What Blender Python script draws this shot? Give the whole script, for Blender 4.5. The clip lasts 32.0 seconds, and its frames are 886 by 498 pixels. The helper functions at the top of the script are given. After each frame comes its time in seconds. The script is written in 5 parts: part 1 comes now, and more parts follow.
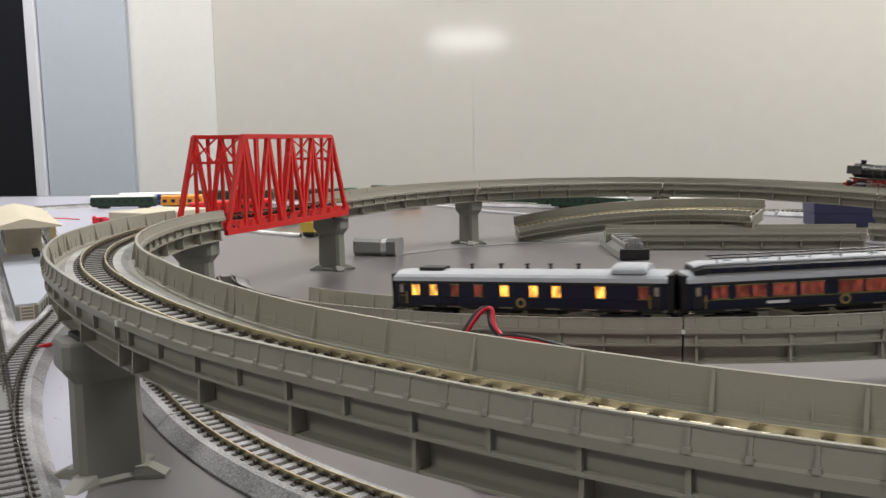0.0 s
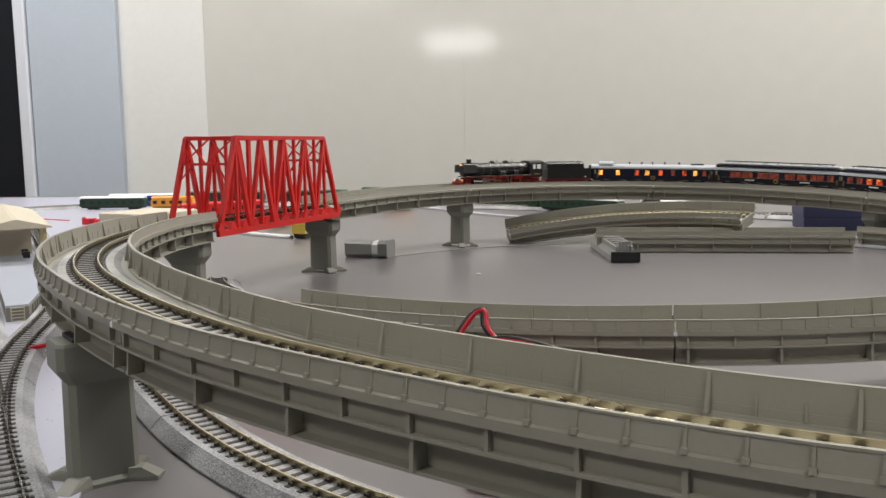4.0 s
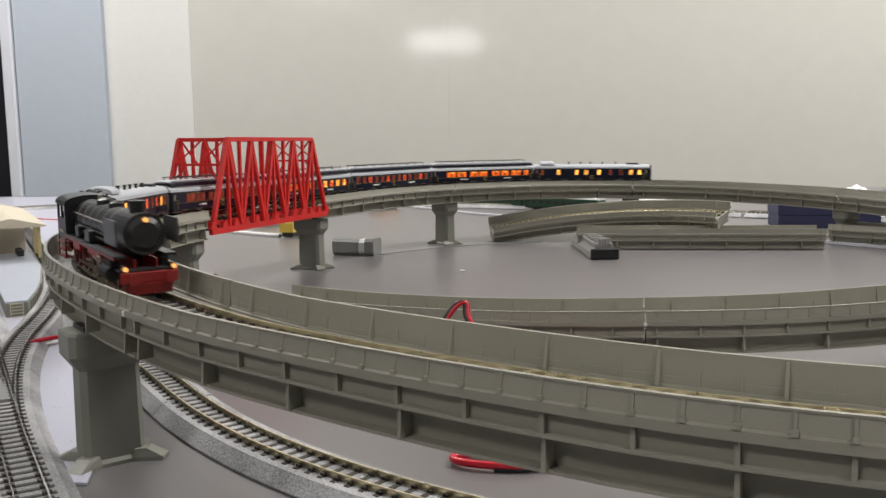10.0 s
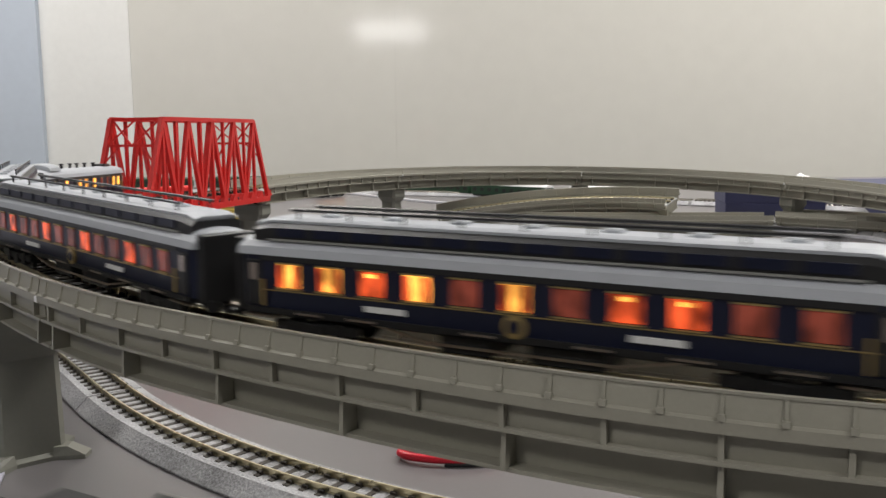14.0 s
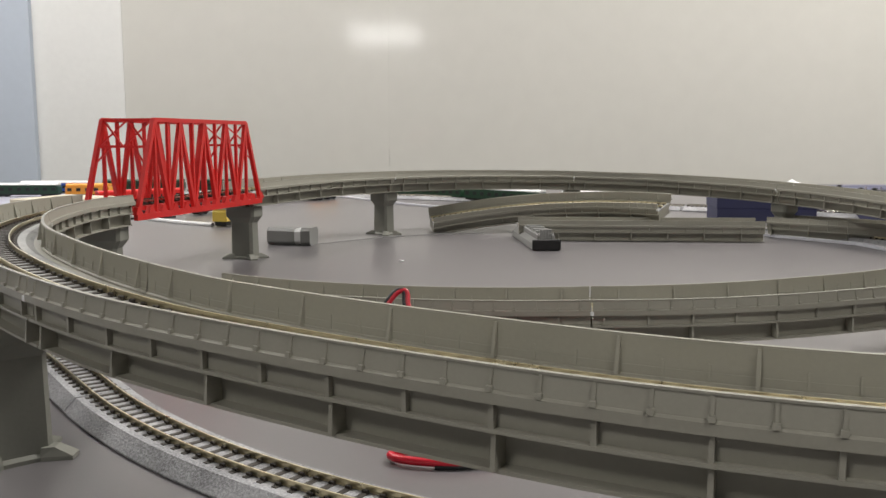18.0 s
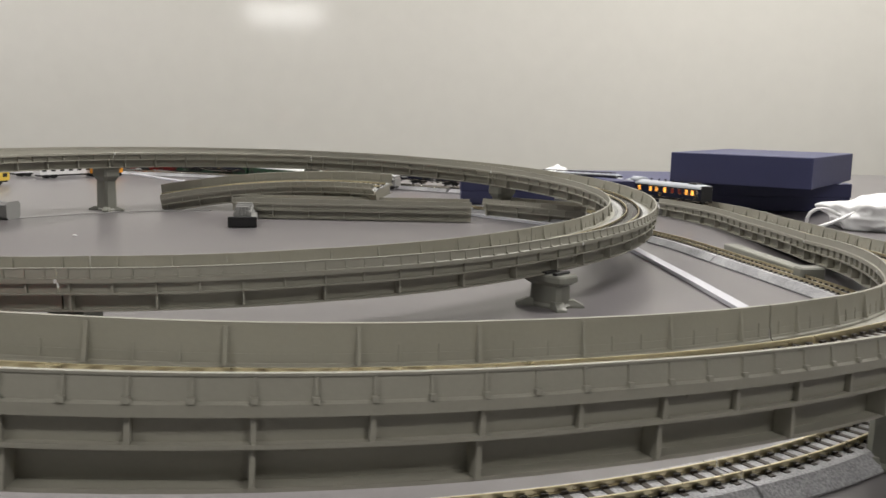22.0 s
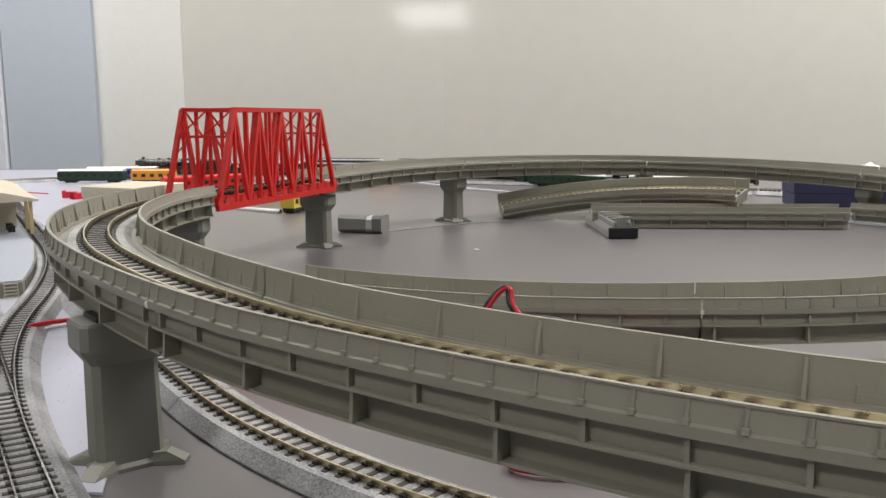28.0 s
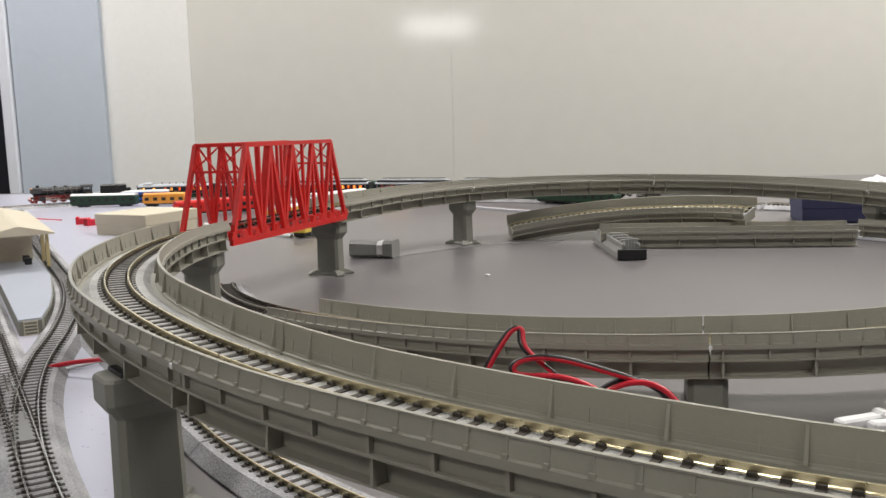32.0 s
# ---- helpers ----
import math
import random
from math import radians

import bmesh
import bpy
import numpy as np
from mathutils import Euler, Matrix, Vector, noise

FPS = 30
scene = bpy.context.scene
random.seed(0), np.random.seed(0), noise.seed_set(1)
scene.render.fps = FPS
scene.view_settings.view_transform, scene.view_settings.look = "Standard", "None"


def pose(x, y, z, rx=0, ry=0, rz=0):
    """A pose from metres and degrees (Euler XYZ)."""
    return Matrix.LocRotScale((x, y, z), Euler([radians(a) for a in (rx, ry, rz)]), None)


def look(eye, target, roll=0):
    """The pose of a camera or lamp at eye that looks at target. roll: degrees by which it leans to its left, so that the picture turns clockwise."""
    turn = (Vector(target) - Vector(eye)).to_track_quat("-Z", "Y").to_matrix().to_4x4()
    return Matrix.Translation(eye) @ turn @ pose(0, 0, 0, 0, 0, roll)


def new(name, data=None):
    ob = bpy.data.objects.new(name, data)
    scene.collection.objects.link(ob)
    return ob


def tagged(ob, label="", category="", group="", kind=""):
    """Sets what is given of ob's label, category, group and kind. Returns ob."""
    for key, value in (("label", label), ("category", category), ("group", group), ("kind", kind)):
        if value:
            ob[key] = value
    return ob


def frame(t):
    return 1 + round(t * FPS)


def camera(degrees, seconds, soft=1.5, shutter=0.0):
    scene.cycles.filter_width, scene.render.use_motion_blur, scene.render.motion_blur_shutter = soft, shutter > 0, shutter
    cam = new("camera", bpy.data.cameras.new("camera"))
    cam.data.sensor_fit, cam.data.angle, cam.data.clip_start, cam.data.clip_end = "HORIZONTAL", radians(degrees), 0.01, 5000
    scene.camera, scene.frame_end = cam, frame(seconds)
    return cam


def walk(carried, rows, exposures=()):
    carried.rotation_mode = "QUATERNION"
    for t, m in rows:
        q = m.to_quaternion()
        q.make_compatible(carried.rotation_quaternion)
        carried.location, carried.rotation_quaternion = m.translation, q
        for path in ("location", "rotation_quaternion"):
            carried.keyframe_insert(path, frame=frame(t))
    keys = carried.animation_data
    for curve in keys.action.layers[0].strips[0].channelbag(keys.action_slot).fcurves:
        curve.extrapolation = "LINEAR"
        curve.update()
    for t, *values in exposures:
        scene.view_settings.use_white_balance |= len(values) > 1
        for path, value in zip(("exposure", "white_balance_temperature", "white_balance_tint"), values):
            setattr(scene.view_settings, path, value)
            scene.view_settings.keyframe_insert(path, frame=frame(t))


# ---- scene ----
# ---- camera ----
cam = camera(52.5, 32.0, soft=1.5, shutter=0.4)
PATH = [
    (0, (0.0000, 0.0000, 0.1157), (-0.1196, 0.9851, -0.0075), -1.14),
    (0.5, (-0.0004, -0.0017, 0.1160), (-0.1229, 0.9832, -0.0065), -1.21),
    (1, (-0.0011, -0.0010, 0.1161), (-0.1212, 0.9842, -0.0056), -1.13),
    (1.5, (-0.0011, -0.0005, 0.1161), (-0.1174, 0.9852, -0.0054), -1.12),
    (2, (-0.0020, 0.0003, 0.1160), (-0.1136, 0.9866, -0.0055), -0.99),
    (2.5, (-0.0017, -0.0003, 0.1160), (-0.1109, 0.9863, -0.0055), -0.97),
    (3, (-0.0018, -0.0006, 0.1159), (-0.1094, 0.9862, -0.0054), -0.95),
    (3.5, (-0.0013, -0.0012, 0.1158), (-0.1093, 0.9855, -0.0053), -0.93),
    (5.5, (-0.0024, -0.0010, 0.1159), (-0.1127, 0.9858, -0.0024), -0.98),
    (6, (-0.0023, -0.0034, 0.1167), (-0.1141, 0.9837, 0.0015), -1.11),
    (6.5, (-0.0018, -0.0066, 0.1167), (-0.1150, 0.9806, 0.0040), -1.20),
    (7, (-0.0019, -0.0061, 0.1162), (-0.1164, 0.9811, 0.0051), -1.23),
    (7.5, (-0.0026, -0.0061, 0.1156), (-0.1174, 0.9812, 0.0054), -1.13),
    (8, (-0.0030, -0.0060, 0.1151), (-0.1176, 0.9812, 0.0046), -1.04),
    (8.5, (-0.0031, -0.0064, 0.1154), (-0.1167, 0.9807, 0.0026), -0.98),
    (9, (-0.0036, -0.0083, 0.1162), (-0.1131, 0.9789, 0.0005), -1.03),
    (9.5, (-0.0027, -0.0141, 0.1174), (-0.1057, 0.9734, -0.0019), -1.03),
    (10, (0.0017, -0.0260, 0.1175), (-0.0907, 0.9622, -0.0048), -0.92),
    (10.5, (0.0009, -0.0145, 0.1146), (-0.0797, 0.9745, -0.0095), -0.96),
    (11, (-0.0009, -0.0101, 0.1132), (-0.0675, 0.9800, -0.0098), -0.82),
    (11.5, (0.0002, -0.0090, 0.1122), (-0.0570, 0.9817, -0.0110), -0.71),
    (12, (0.0003, -0.0072, 0.1115), (-0.0474, 0.9836, -0.0152), -0.67),
    (12.5, (0.0002, -0.0058, 0.1115), (-0.0405, 0.9847, -0.0198), -0.69),
    (13, (0.0001, -0.0060, 0.1114), (-0.0366, 0.9844, -0.0213), -0.59),
    (13.5, (-0.0003, -0.0061, 0.1116), (-0.0347, 0.9842, -0.0224), -0.58),
    (14, (-0.0004, -0.0057, 0.1115), (-0.0337, 0.9848, -0.0221), -0.49),
    (14.5, (-0.0004, -0.0056, 0.1115), (-0.0338, 0.9849, -0.0221), -0.54),
    (16.5, (-0.0005, -0.0053, 0.1109), (-0.0325, 0.9856, -0.0194), -0.30),
    (17, (0.0000, -0.0052, 0.1104), (-0.0309, 0.9861, -0.0179), -0.18),
    (17.5, (0.0002, -0.0042, 0.1107), (-0.0276, 0.9870, -0.0182), -0.12),
    (18, (-0.0001, -0.0050, 0.1106), (-0.0249, 0.9863, -0.0182), -0.06),
    (18.5, (0.0000, -0.0052, 0.1102), (-0.0229, 0.9862, -0.0185), 0.02),
    (19, (0.0001, -0.0053, 0.1103), (-0.0193, 0.9861, -0.0188), 0.14),
    (19.5, (0.0048, -0.0050, 0.1107), (-0.0073, 0.9864, -0.0193), 0.33),
    (20, (0.0464, -0.0027, 0.1124), (0.0416, 0.9884, -0.0203), 0.38),
    (20.5, (0.0819, -0.0141, 0.1151), (0.0925, 0.9766, -0.0200), 0.81),
    (21, (0.1131, -0.0233, 0.1155), (0.1449, 0.9664, -0.0239), 0.81),
    (21.5, (0.1636, -0.0238, 0.1146), (0.2168, 0.9643, -0.0292), 1.12),
    (22, (0.2041, -0.0245, 0.1085), (0.2773, 0.9622, -0.0368), 1.34),
    (22.5, (0.2093, -0.0234, 0.1075), (0.2896, 0.9624, -0.0402), 1.50),
    (23, (0.1946, -0.0257, 0.1092), (0.2581, 0.9609, -0.0408), 1.46),
    (23.5, (0.1435, -0.0280, 0.1111), (0.1755, 0.9602, -0.0390), 1.43),
    (24, (0.0815, -0.0274, 0.1122), (0.0755, 0.9618, -0.0342), 1.49),
    (24.5, (0.0196, -0.0188, 0.1193), (-0.0159, 0.9698, -0.0273), 1.26),
    (25, (-0.0190, -0.0083, 0.1183), (-0.0765, 0.9798, -0.0248), 0.91),
    (25.5, (-0.0249, 0.0023, 0.1190), (-0.0940, 0.9894, -0.0253), 0.72),
    (27.5, (-0.0240, 0.0070, 0.1157), (-0.1022, 0.9926, -0.0341), -0.44),
    (28, (-0.0242, 0.0071, 0.1155), (-0.1024, 0.9928, -0.0339), -0.52),
    (28.5, (-0.0242, 0.0078, 0.1153), (-0.1028, 0.9939, -0.0310), -0.68),
    (29, (-0.0253, 0.0059, 0.1260), (-0.1056, 0.9923, -0.0174), -0.90),
    (29.5, (-0.0241, 0.0026, 0.1301), (-0.1077, 0.9893, -0.0097), -1.19),
    (30, (-0.0242, -0.0005, 0.1321), (-0.1107, 0.9862, -0.0058), -1.41),
    (30.5, (-0.0242, -0.0005, 0.1319), (-0.1129, 0.9861, -0.0055), -1.56),
    (31, (-0.0244, -0.0001, 0.1313), (-0.1140, 0.9863, -0.0067), -1.63),
    (31.5, (-0.0244, 0.0002, 0.1308), (-0.1138, 0.9866, -0.0074), -1.65),
    (32, (-0.0243, 0.0006, 0.1304), (-0.1129, 0.9870, -0.0080), -1.62),
]
walk(cam, [(t, look(eye, target, roll)) for t, eye, target, roll in PATH])


# ---- light: a hall with rows of ceiling lamps ----
world = bpy.data.worlds.new("world")
scene.world = world
world.use_nodes = True
world.node_tree.nodes["Background"].inputs[0].default_value = (0.8, 0.85, 1.0, 1)
world.node_tree.nodes["Background"].inputs[1].default_value = 0.01
LAMPS = [(-1.42, -11.06), (-2.30, -6.3), (-1.5, -1.3), (1.4, -1.3), (-1.3, 1.5), (1.3, 1.3)]
CEILING = 1.95
for lx, ly in LAMPS:
    if ly > -5:
        lamp = bpy.data.lights.new("ceiling_tube", "AREA")
        lamp.shape, lamp.size, lamp.size_y, lamp.energy = "RECTANGLE", 1.2, 0.3, (68.0 if lx > 0 else 44.5) if ly > 0 else 25.0
        lamp.color = (1.0, 0.965, 0.92)
        ob = new("ceiling_tube", lamp)
        ob.matrix_basis = pose(lx, ly, CEILING - 0.055)

# ---- small tools ----
def part(name, bm, material, parent=None, label="", smooth=False):
    """Links a bmesh as one mesh object under a thing or a part."""
    me = bpy.data.meshes.new(name)
    bm.to_mesh(me)
    bm.free()
    if material:
        me.materials.append(material)
    if smooth:
        for f in me.polygons:
            f.use_smooth = True
    ob = new(name, me)
    if parent is not None:
        ob.parent = parent
    if label:
        ob["label"] = label
    return ob


def share(name, mesh, m, parent):
    """One more piece on a mesh that others use too."""
    ob = new(name, mesh)
    ob.parent = parent
    ob.matrix_basis = m
    return ob


def box(bm, x0, x1, y0, y1, z0, z1, bevel=0.0, m=None):
    r = bmesh.ops.create_cube(bm, size=1.0)
    vs = r["verts"]
    for v in vs:
        v.co = Vector((x0 + (v.co.x + .5) * (x1 - x0), y0 + (v.co.y + .5) * (y1 - y0), z0 + (v.co.z + .5) * (z1 - z0)))
    if bevel > 0:
        es = list({e for v in vs for e in v.link_edges})
        r2 = bmesh.ops.bevel(bm, geom=es, offset=bevel, segments=1, affect="EDGES", profile=0.5)
        vs = list({v for f in r2["faces"] for v in f.verts} | {v for v in vs if v.is_valid})
    if m is not None:
        bmesh.ops.transform(bm, matrix=m, verts=vs)
    return vs


def tube(bm, a, b, r, n=8, r2=None):
    """A round bar from a to b."""
    a, b = Vector(a), Vector(b)
    d = b - a
    q = d.to_track_quat("Z", "Y").to_matrix().to_4x4()
    bmesh.ops.create_cone(bm, cap_ends=True, segments=n, radius1=r, radius2=r if r2 is None else r2, depth=d.length,
                          matrix=Matrix.Translation((a + b) / 2) @ q)


def bar(bm, a, b, wy, wz):
    """A square bar from a to b, wy wide and wz high."""
    a, b = Vector(a), Vector(b)
    d = b - a
    q = d.to_track_quat("X", "Z").to_matrix().to_4x4()
    bmesh.ops.create_cube(bm, size=1.0, matrix=Matrix.Translation((a + b) / 2) @ q @ Matrix.Diagonal((d.length, wy, wz, 1)))


def prism(bm, outline, y0, y1):
    """An outline in x and z, given thickness from y0 to y1."""
    a = [bm.verts.new((x, y0, z)) for x, z in outline]
    b = [bm.verts.new((x, y1, z)) for x, z in outline]
    n = len(a)
    bm.faces.new(a)
    bm.faces.new(b[::-1])
    for i in range(n):
        bm.faces.new((a[i], b[i], b[(i + 1) % n], a[(i + 1) % n]))
    bmesh.ops.recalc_face_normals(bm, faces=bm.faces[:])


def loft(bm, rings, closed=True, caps=True):
    """Skins rings of points, one after another."""
    vs = [[bm.verts.new(p) for p in ring] for ring in rings]
    n = len(rings[0])
    for u, v in zip(vs, vs[1:]):
        for i in range(n if closed else n - 1):
            bm.faces.new((u[i], u[(i + 1) % n], v[(i + 1) % n], v[i]))
    if caps and closed:
        bm.faces.new(vs[0][::-1])
        bm.faces.new(vs[-1])
    bmesh.ops.recalc_face_normals(bm, faces=bm.faces[:])


def thing(name, label, category, group="", kind="", m=None):
    ob = new(name)
    ob.empty_display_size = 0.01
    if m is not None:
        ob.matrix_basis = m
    return tagged(ob, label, category, group, kind)


def arch(half, z, rise, n=10):
    return [(half * math.cos(math.pi * i / n), z + rise * math.sin(math.pi * i / n) ** .8) for i in range(n + 1)]



# ---- materials ----
def material(name, color, rough=0.5, metal=0.0, grain=0.06, size=400.0, bump=0.0, stain=0.0, coat=0.0, random=0.0, spec=0.5, stain_size=30.0, uneven=0.08):
    """A surface with fine grain and larger stains in its colour and relief."""
    m = bpy.data.materials.new(name)
    m.use_nodes = True
    nt = m.node_tree
    bs = nt.nodes["Principled BSDF"]
    bs.inputs["Metallic"].default_value = metal
    bs.inputs["Specular IOR Level"].default_value = spec
    bs.inputs["Coat Weight"].default_value = coat
    bs.inputs["Coat Roughness"].default_value = 0.1
    tc = nt.nodes.new("ShaderNodeTexCoord")
    fine = nt.nodes.new("ShaderNodeTexNoise")
    fine.inputs["Scale"].default_value = size
    fine.inputs["Detail"].default_value = 4
    big = nt.nodes.new("ShaderNodeTexNoise")
    big.inputs["Scale"].default_value = stain_size
    big.inputs["Detail"].default_value = 3
    for n in (fine, big):
        nt.links.new(tc.outputs["Object"], n.inputs["Vector"])
    mix = nt.nodes.new("ShaderNodeMix")
    mix.data_type = "FLOAT"
    mix.inputs[0].default_value = 0.5
    nt.links.new(fine.outputs["Fac"], mix.inputs[2])
    nt.links.new(big.outputs["Fac"], mix.inputs[3])
    ramp = nt.nodes.new("ShaderNodeMapRange")
    ramp.inputs[1].default_value, ramp.inputs[2].default_value = 0.3, 0.7
    ramp.inputs[3].default_value, ramp.inputs[4].default_value = 1 - grain - stain, 1 + grain
    nt.links.new(mix.outputs[0], ramp.inputs[0])
    value = ramp.outputs[0]
    if random:
        info = nt.nodes.new("ShaderNodeObjectInfo")
        rr = nt.nodes.new("ShaderNodeMapRange")
        rr.inputs[3].default_value, rr.inputs[4].default_value = 1 - random, 1 + random
        nt.links.new(info.outputs["Random"], rr.inputs[0])
        mul = nt.nodes.new("ShaderNodeMath")
        mul.operation = "MULTIPLY"
        nt.links.new(value, mul.inputs[0])
        nt.links.new(rr.outputs[0], mul.inputs[1])
        value = mul.outputs[0]
    vm = nt.nodes.new("ShaderNodeVectorMath")
    vm.operation = "SCALE"
    vm.inputs[0].default_value = color
    nt.links.new(value, vm.inputs["Scale"])
    nt.links.new(vm.outputs[0], bs.inputs["Base Color"])
    rg = nt.nodes.new("ShaderNodeMapRange")
    rg.inputs[3].default_value, rg.inputs[4].default_value = max(0.02, rough - uneven), min(1, rough + uneven)
    nt.links.new(fine.outputs["Fac"], rg.inputs[0])
    nt.links.new(rg.outputs[0], bs.inputs["Roughness"])
    if bump:
        bp = nt.nodes.new("ShaderNodeBump")
        bp.inputs["Strength"].default_value = bump
        bp.inputs["Distance"].default_value = 0.0004
        nt.links.new(fine.outputs["Fac"], bp.inputs["Height"])
        nt.links.new(bp.outputs[0], bs.inputs["Normal"])
    return m


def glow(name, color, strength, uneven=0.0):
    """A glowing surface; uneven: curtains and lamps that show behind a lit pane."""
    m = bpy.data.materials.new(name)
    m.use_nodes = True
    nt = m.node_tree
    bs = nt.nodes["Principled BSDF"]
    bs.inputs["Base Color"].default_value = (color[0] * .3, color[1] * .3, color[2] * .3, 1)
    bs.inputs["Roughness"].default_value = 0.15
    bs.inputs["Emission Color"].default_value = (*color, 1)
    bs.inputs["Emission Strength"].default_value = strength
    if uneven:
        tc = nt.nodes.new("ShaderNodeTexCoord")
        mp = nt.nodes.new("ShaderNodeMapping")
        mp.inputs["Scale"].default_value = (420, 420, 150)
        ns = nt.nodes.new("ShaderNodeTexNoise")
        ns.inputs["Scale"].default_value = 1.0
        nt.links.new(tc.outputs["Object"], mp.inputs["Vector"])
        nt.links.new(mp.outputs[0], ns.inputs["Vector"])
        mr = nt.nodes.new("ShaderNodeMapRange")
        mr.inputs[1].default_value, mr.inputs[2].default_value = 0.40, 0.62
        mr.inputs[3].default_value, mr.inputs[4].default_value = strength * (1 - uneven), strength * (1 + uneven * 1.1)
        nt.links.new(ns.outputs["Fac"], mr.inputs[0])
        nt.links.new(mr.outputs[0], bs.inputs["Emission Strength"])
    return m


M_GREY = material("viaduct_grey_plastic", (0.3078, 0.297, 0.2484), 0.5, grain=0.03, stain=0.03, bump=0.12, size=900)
# copings: slightly lighter and glossier, the top edge's highlight put into the colour
M_COPING = material("highlit_grey_plastic_edge", (0.31, 0.30, 0.255), 0.36, grain=0.03, stain=0.03, bump=0.08, size=900)
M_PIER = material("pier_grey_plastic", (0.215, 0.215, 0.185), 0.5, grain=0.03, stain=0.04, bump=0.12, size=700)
M_BALLAST = material("grey_ballast", (0.36, 0.36, 0.35), 0.9, grain=0.55, size=1500, bump=1.0, stain=0.05)
M_TIE = material("dark_sleeper_plastic", (0.050, 0.043, 0.036), 0.5, grain=0.15, size=800, bump=0.2, random=0.15, spec=0.25)
M_BRASS = material("brass_rail", (0.66, 0.585, 0.39), 0.30, metal=1.0, grain=0.08, size=300)
M_NICKEL = material("nickel_rail", (0.66, 0.63, 0.56), 0.22, metal=1.0, grain=0.08, size=300)
M_RED = material("red_plastic", (0.62, 0.022, 0.020), 0.35, grain=0.04, size=500, bump=0.05)
M_TABLE = material("dark_grey_table", (0.142, 0.133, 0.137), 0.30, grain=0.04, size=700, stain=0.05, bump=0.02, stain_size=6, uneven=0.03)
M_EDGE = material("white_edge_band", (0.52, 0.52, 0.56), 0.4, grain=0.03)
M_WALL = material("cream_gloss_panel", (0.60, 0.588, 0.545), 0.085, grain=0.02, size=20, stain=0.02, stain_size=1.5, uneven=0.015)
M_COLUMN = material("white_wall_paint", (0.70, 0.70, 0.68), 0.6, grain=0.02, size=60)
M_BLUEWALL = material("pale_blue_wall_paint", (0.46, 0.51, 0.58), 0.6, grain=0.02, size=60)
M_DOOR = material("black_door", (0.012, 0.013, 0.018), 0.4, grain=0.1, size=40)
M_FRAME = material("white_door_frame", (0.66, 0.68, 0.74), 0.5, grain=0.02)
M_CEIL = material("dimmed_ceiling", (0.42, 0.42, 0.41), 0.8, grain=0.02, size=30)
M_FLOOR = material("grey_floor", (0.09, 0.09, 0.09), 0.5, grain=0.05, size=30)
M_BLACK = material("black_plastic", (0.012, 0.012, 0.013), 0.42, grain=0.2, size=900, bump=0.1)
M_LOCO = material("satin_black_loco", (0.018, 0.018, 0.018), 0.36, grain=0.2, size=900, bump=0.1)
M_BRACKET = material("bright_red_plastic", (0.42, 0.018, 0.014), 0.4, grain=0.08, size=800)
M_DEFLECTOR = material("dark_grey_satin_sheet", (0.045, 0.046, 0.046), 0.42, grain=0.08, size=700)
M_LOCORED = material("loco_red", (0.23, 0.012, 0.011), 0.45, grain=0.12, size=900)
M_STEEL = material("rod_steel", (0.55, 0.48, 0.42), 0.3, metal=1.0, grain=0.1)
M_BLUE = material("coach_blue", (0.0055, 0.0085, 0.026), 0.34, grain=0.12, size=600, coat=0.08, spec=0.35)
M_ROOF = material("white_grey_roof", (0.40, 0.42, 0.455), 0.5, grain=0.06, size=500, bump=0.1)
M_GOLD = material("gold_trim", (0.42, 0.31, 0.13), 0.35, metal=0.6, grain=0.1)
M_WHITE = material("white_plastic", (0.72, 0.72, 0.72), 0.45, grain=0.03)
M_BEIGE = material("beige_card", (0.54, 0.49, 0.38), 0.6, grain=0.05, size=300)
M_NAVY = material("navy_card", (0.034, 0.038, 0.100), 0.5, grain=0.06, size=300)
M_BLUE2 = material("bright_blue", (0.03, 0.09, 0.42), 0.4, grain=0.05)
M_GREEN = material("dark_green", (0.012, 0.045, 0.022), 0.4, grain=0.1)
M_ORANGE = material("orange_plastic", (0.75, 0.30, 0.03), 0.5, grain=0.05)
M_YELLOW = material("yellow_plastic", (0.70, 0.50, 0.08), 0.45, grain=0.05)
M_LGREY = material("light_grey_plastic", (0.25, 0.25, 0.24), 0.45, grain=0.05)
M_WIRERED = material("red_wire", (0.55, 0.012, 0.03), 0.35, grain=0.03)
M_WIREBLK = material("black_wire", (0.012, 0.012, 0.014), 0.35, grain=0.03)
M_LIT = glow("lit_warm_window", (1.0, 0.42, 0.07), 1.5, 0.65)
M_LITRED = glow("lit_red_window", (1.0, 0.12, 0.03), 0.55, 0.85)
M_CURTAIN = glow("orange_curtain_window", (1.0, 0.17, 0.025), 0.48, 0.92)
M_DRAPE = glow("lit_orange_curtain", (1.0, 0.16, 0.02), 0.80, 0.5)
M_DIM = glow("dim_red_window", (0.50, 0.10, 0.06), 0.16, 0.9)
M_LAMP = glow("headlamp", (1.0, 0.42, 0.11), 1.4)
M_PANEL = glow("ceiling_lamp_panel", (1.0, 0.98, 0.95), 4.0)
M_FARPANEL = glow("bright_lamp_panel", (1.0, 0.98, 0.95), 14.0)
# tone of the added sheet that paints the table's pale sheen
M_SHEEN = material("pale_lavender_sheen", (0.45, 0.45, 0.53), 0.28, grain=0.008, size=300, stain=0.02, stain_size=5, uneven=0.015)
# for the hall's unseen walls, darkened so that less light bounces back
M_HALL = material("dimmed_hall_wall", (0.20, 0.20, 0.195), 0.6, grain=0.03, size=30)
M_POST = material("faded_yellow_post", (0.48, 0.40, 0.20), 0.5, grain=0.05)
M_ROADBED = material("grey_roadbed_ballast", (0.34, 0.34, 0.35), 0.9, grain=0.6, size=1100, bump=1.0, stain=0.05)
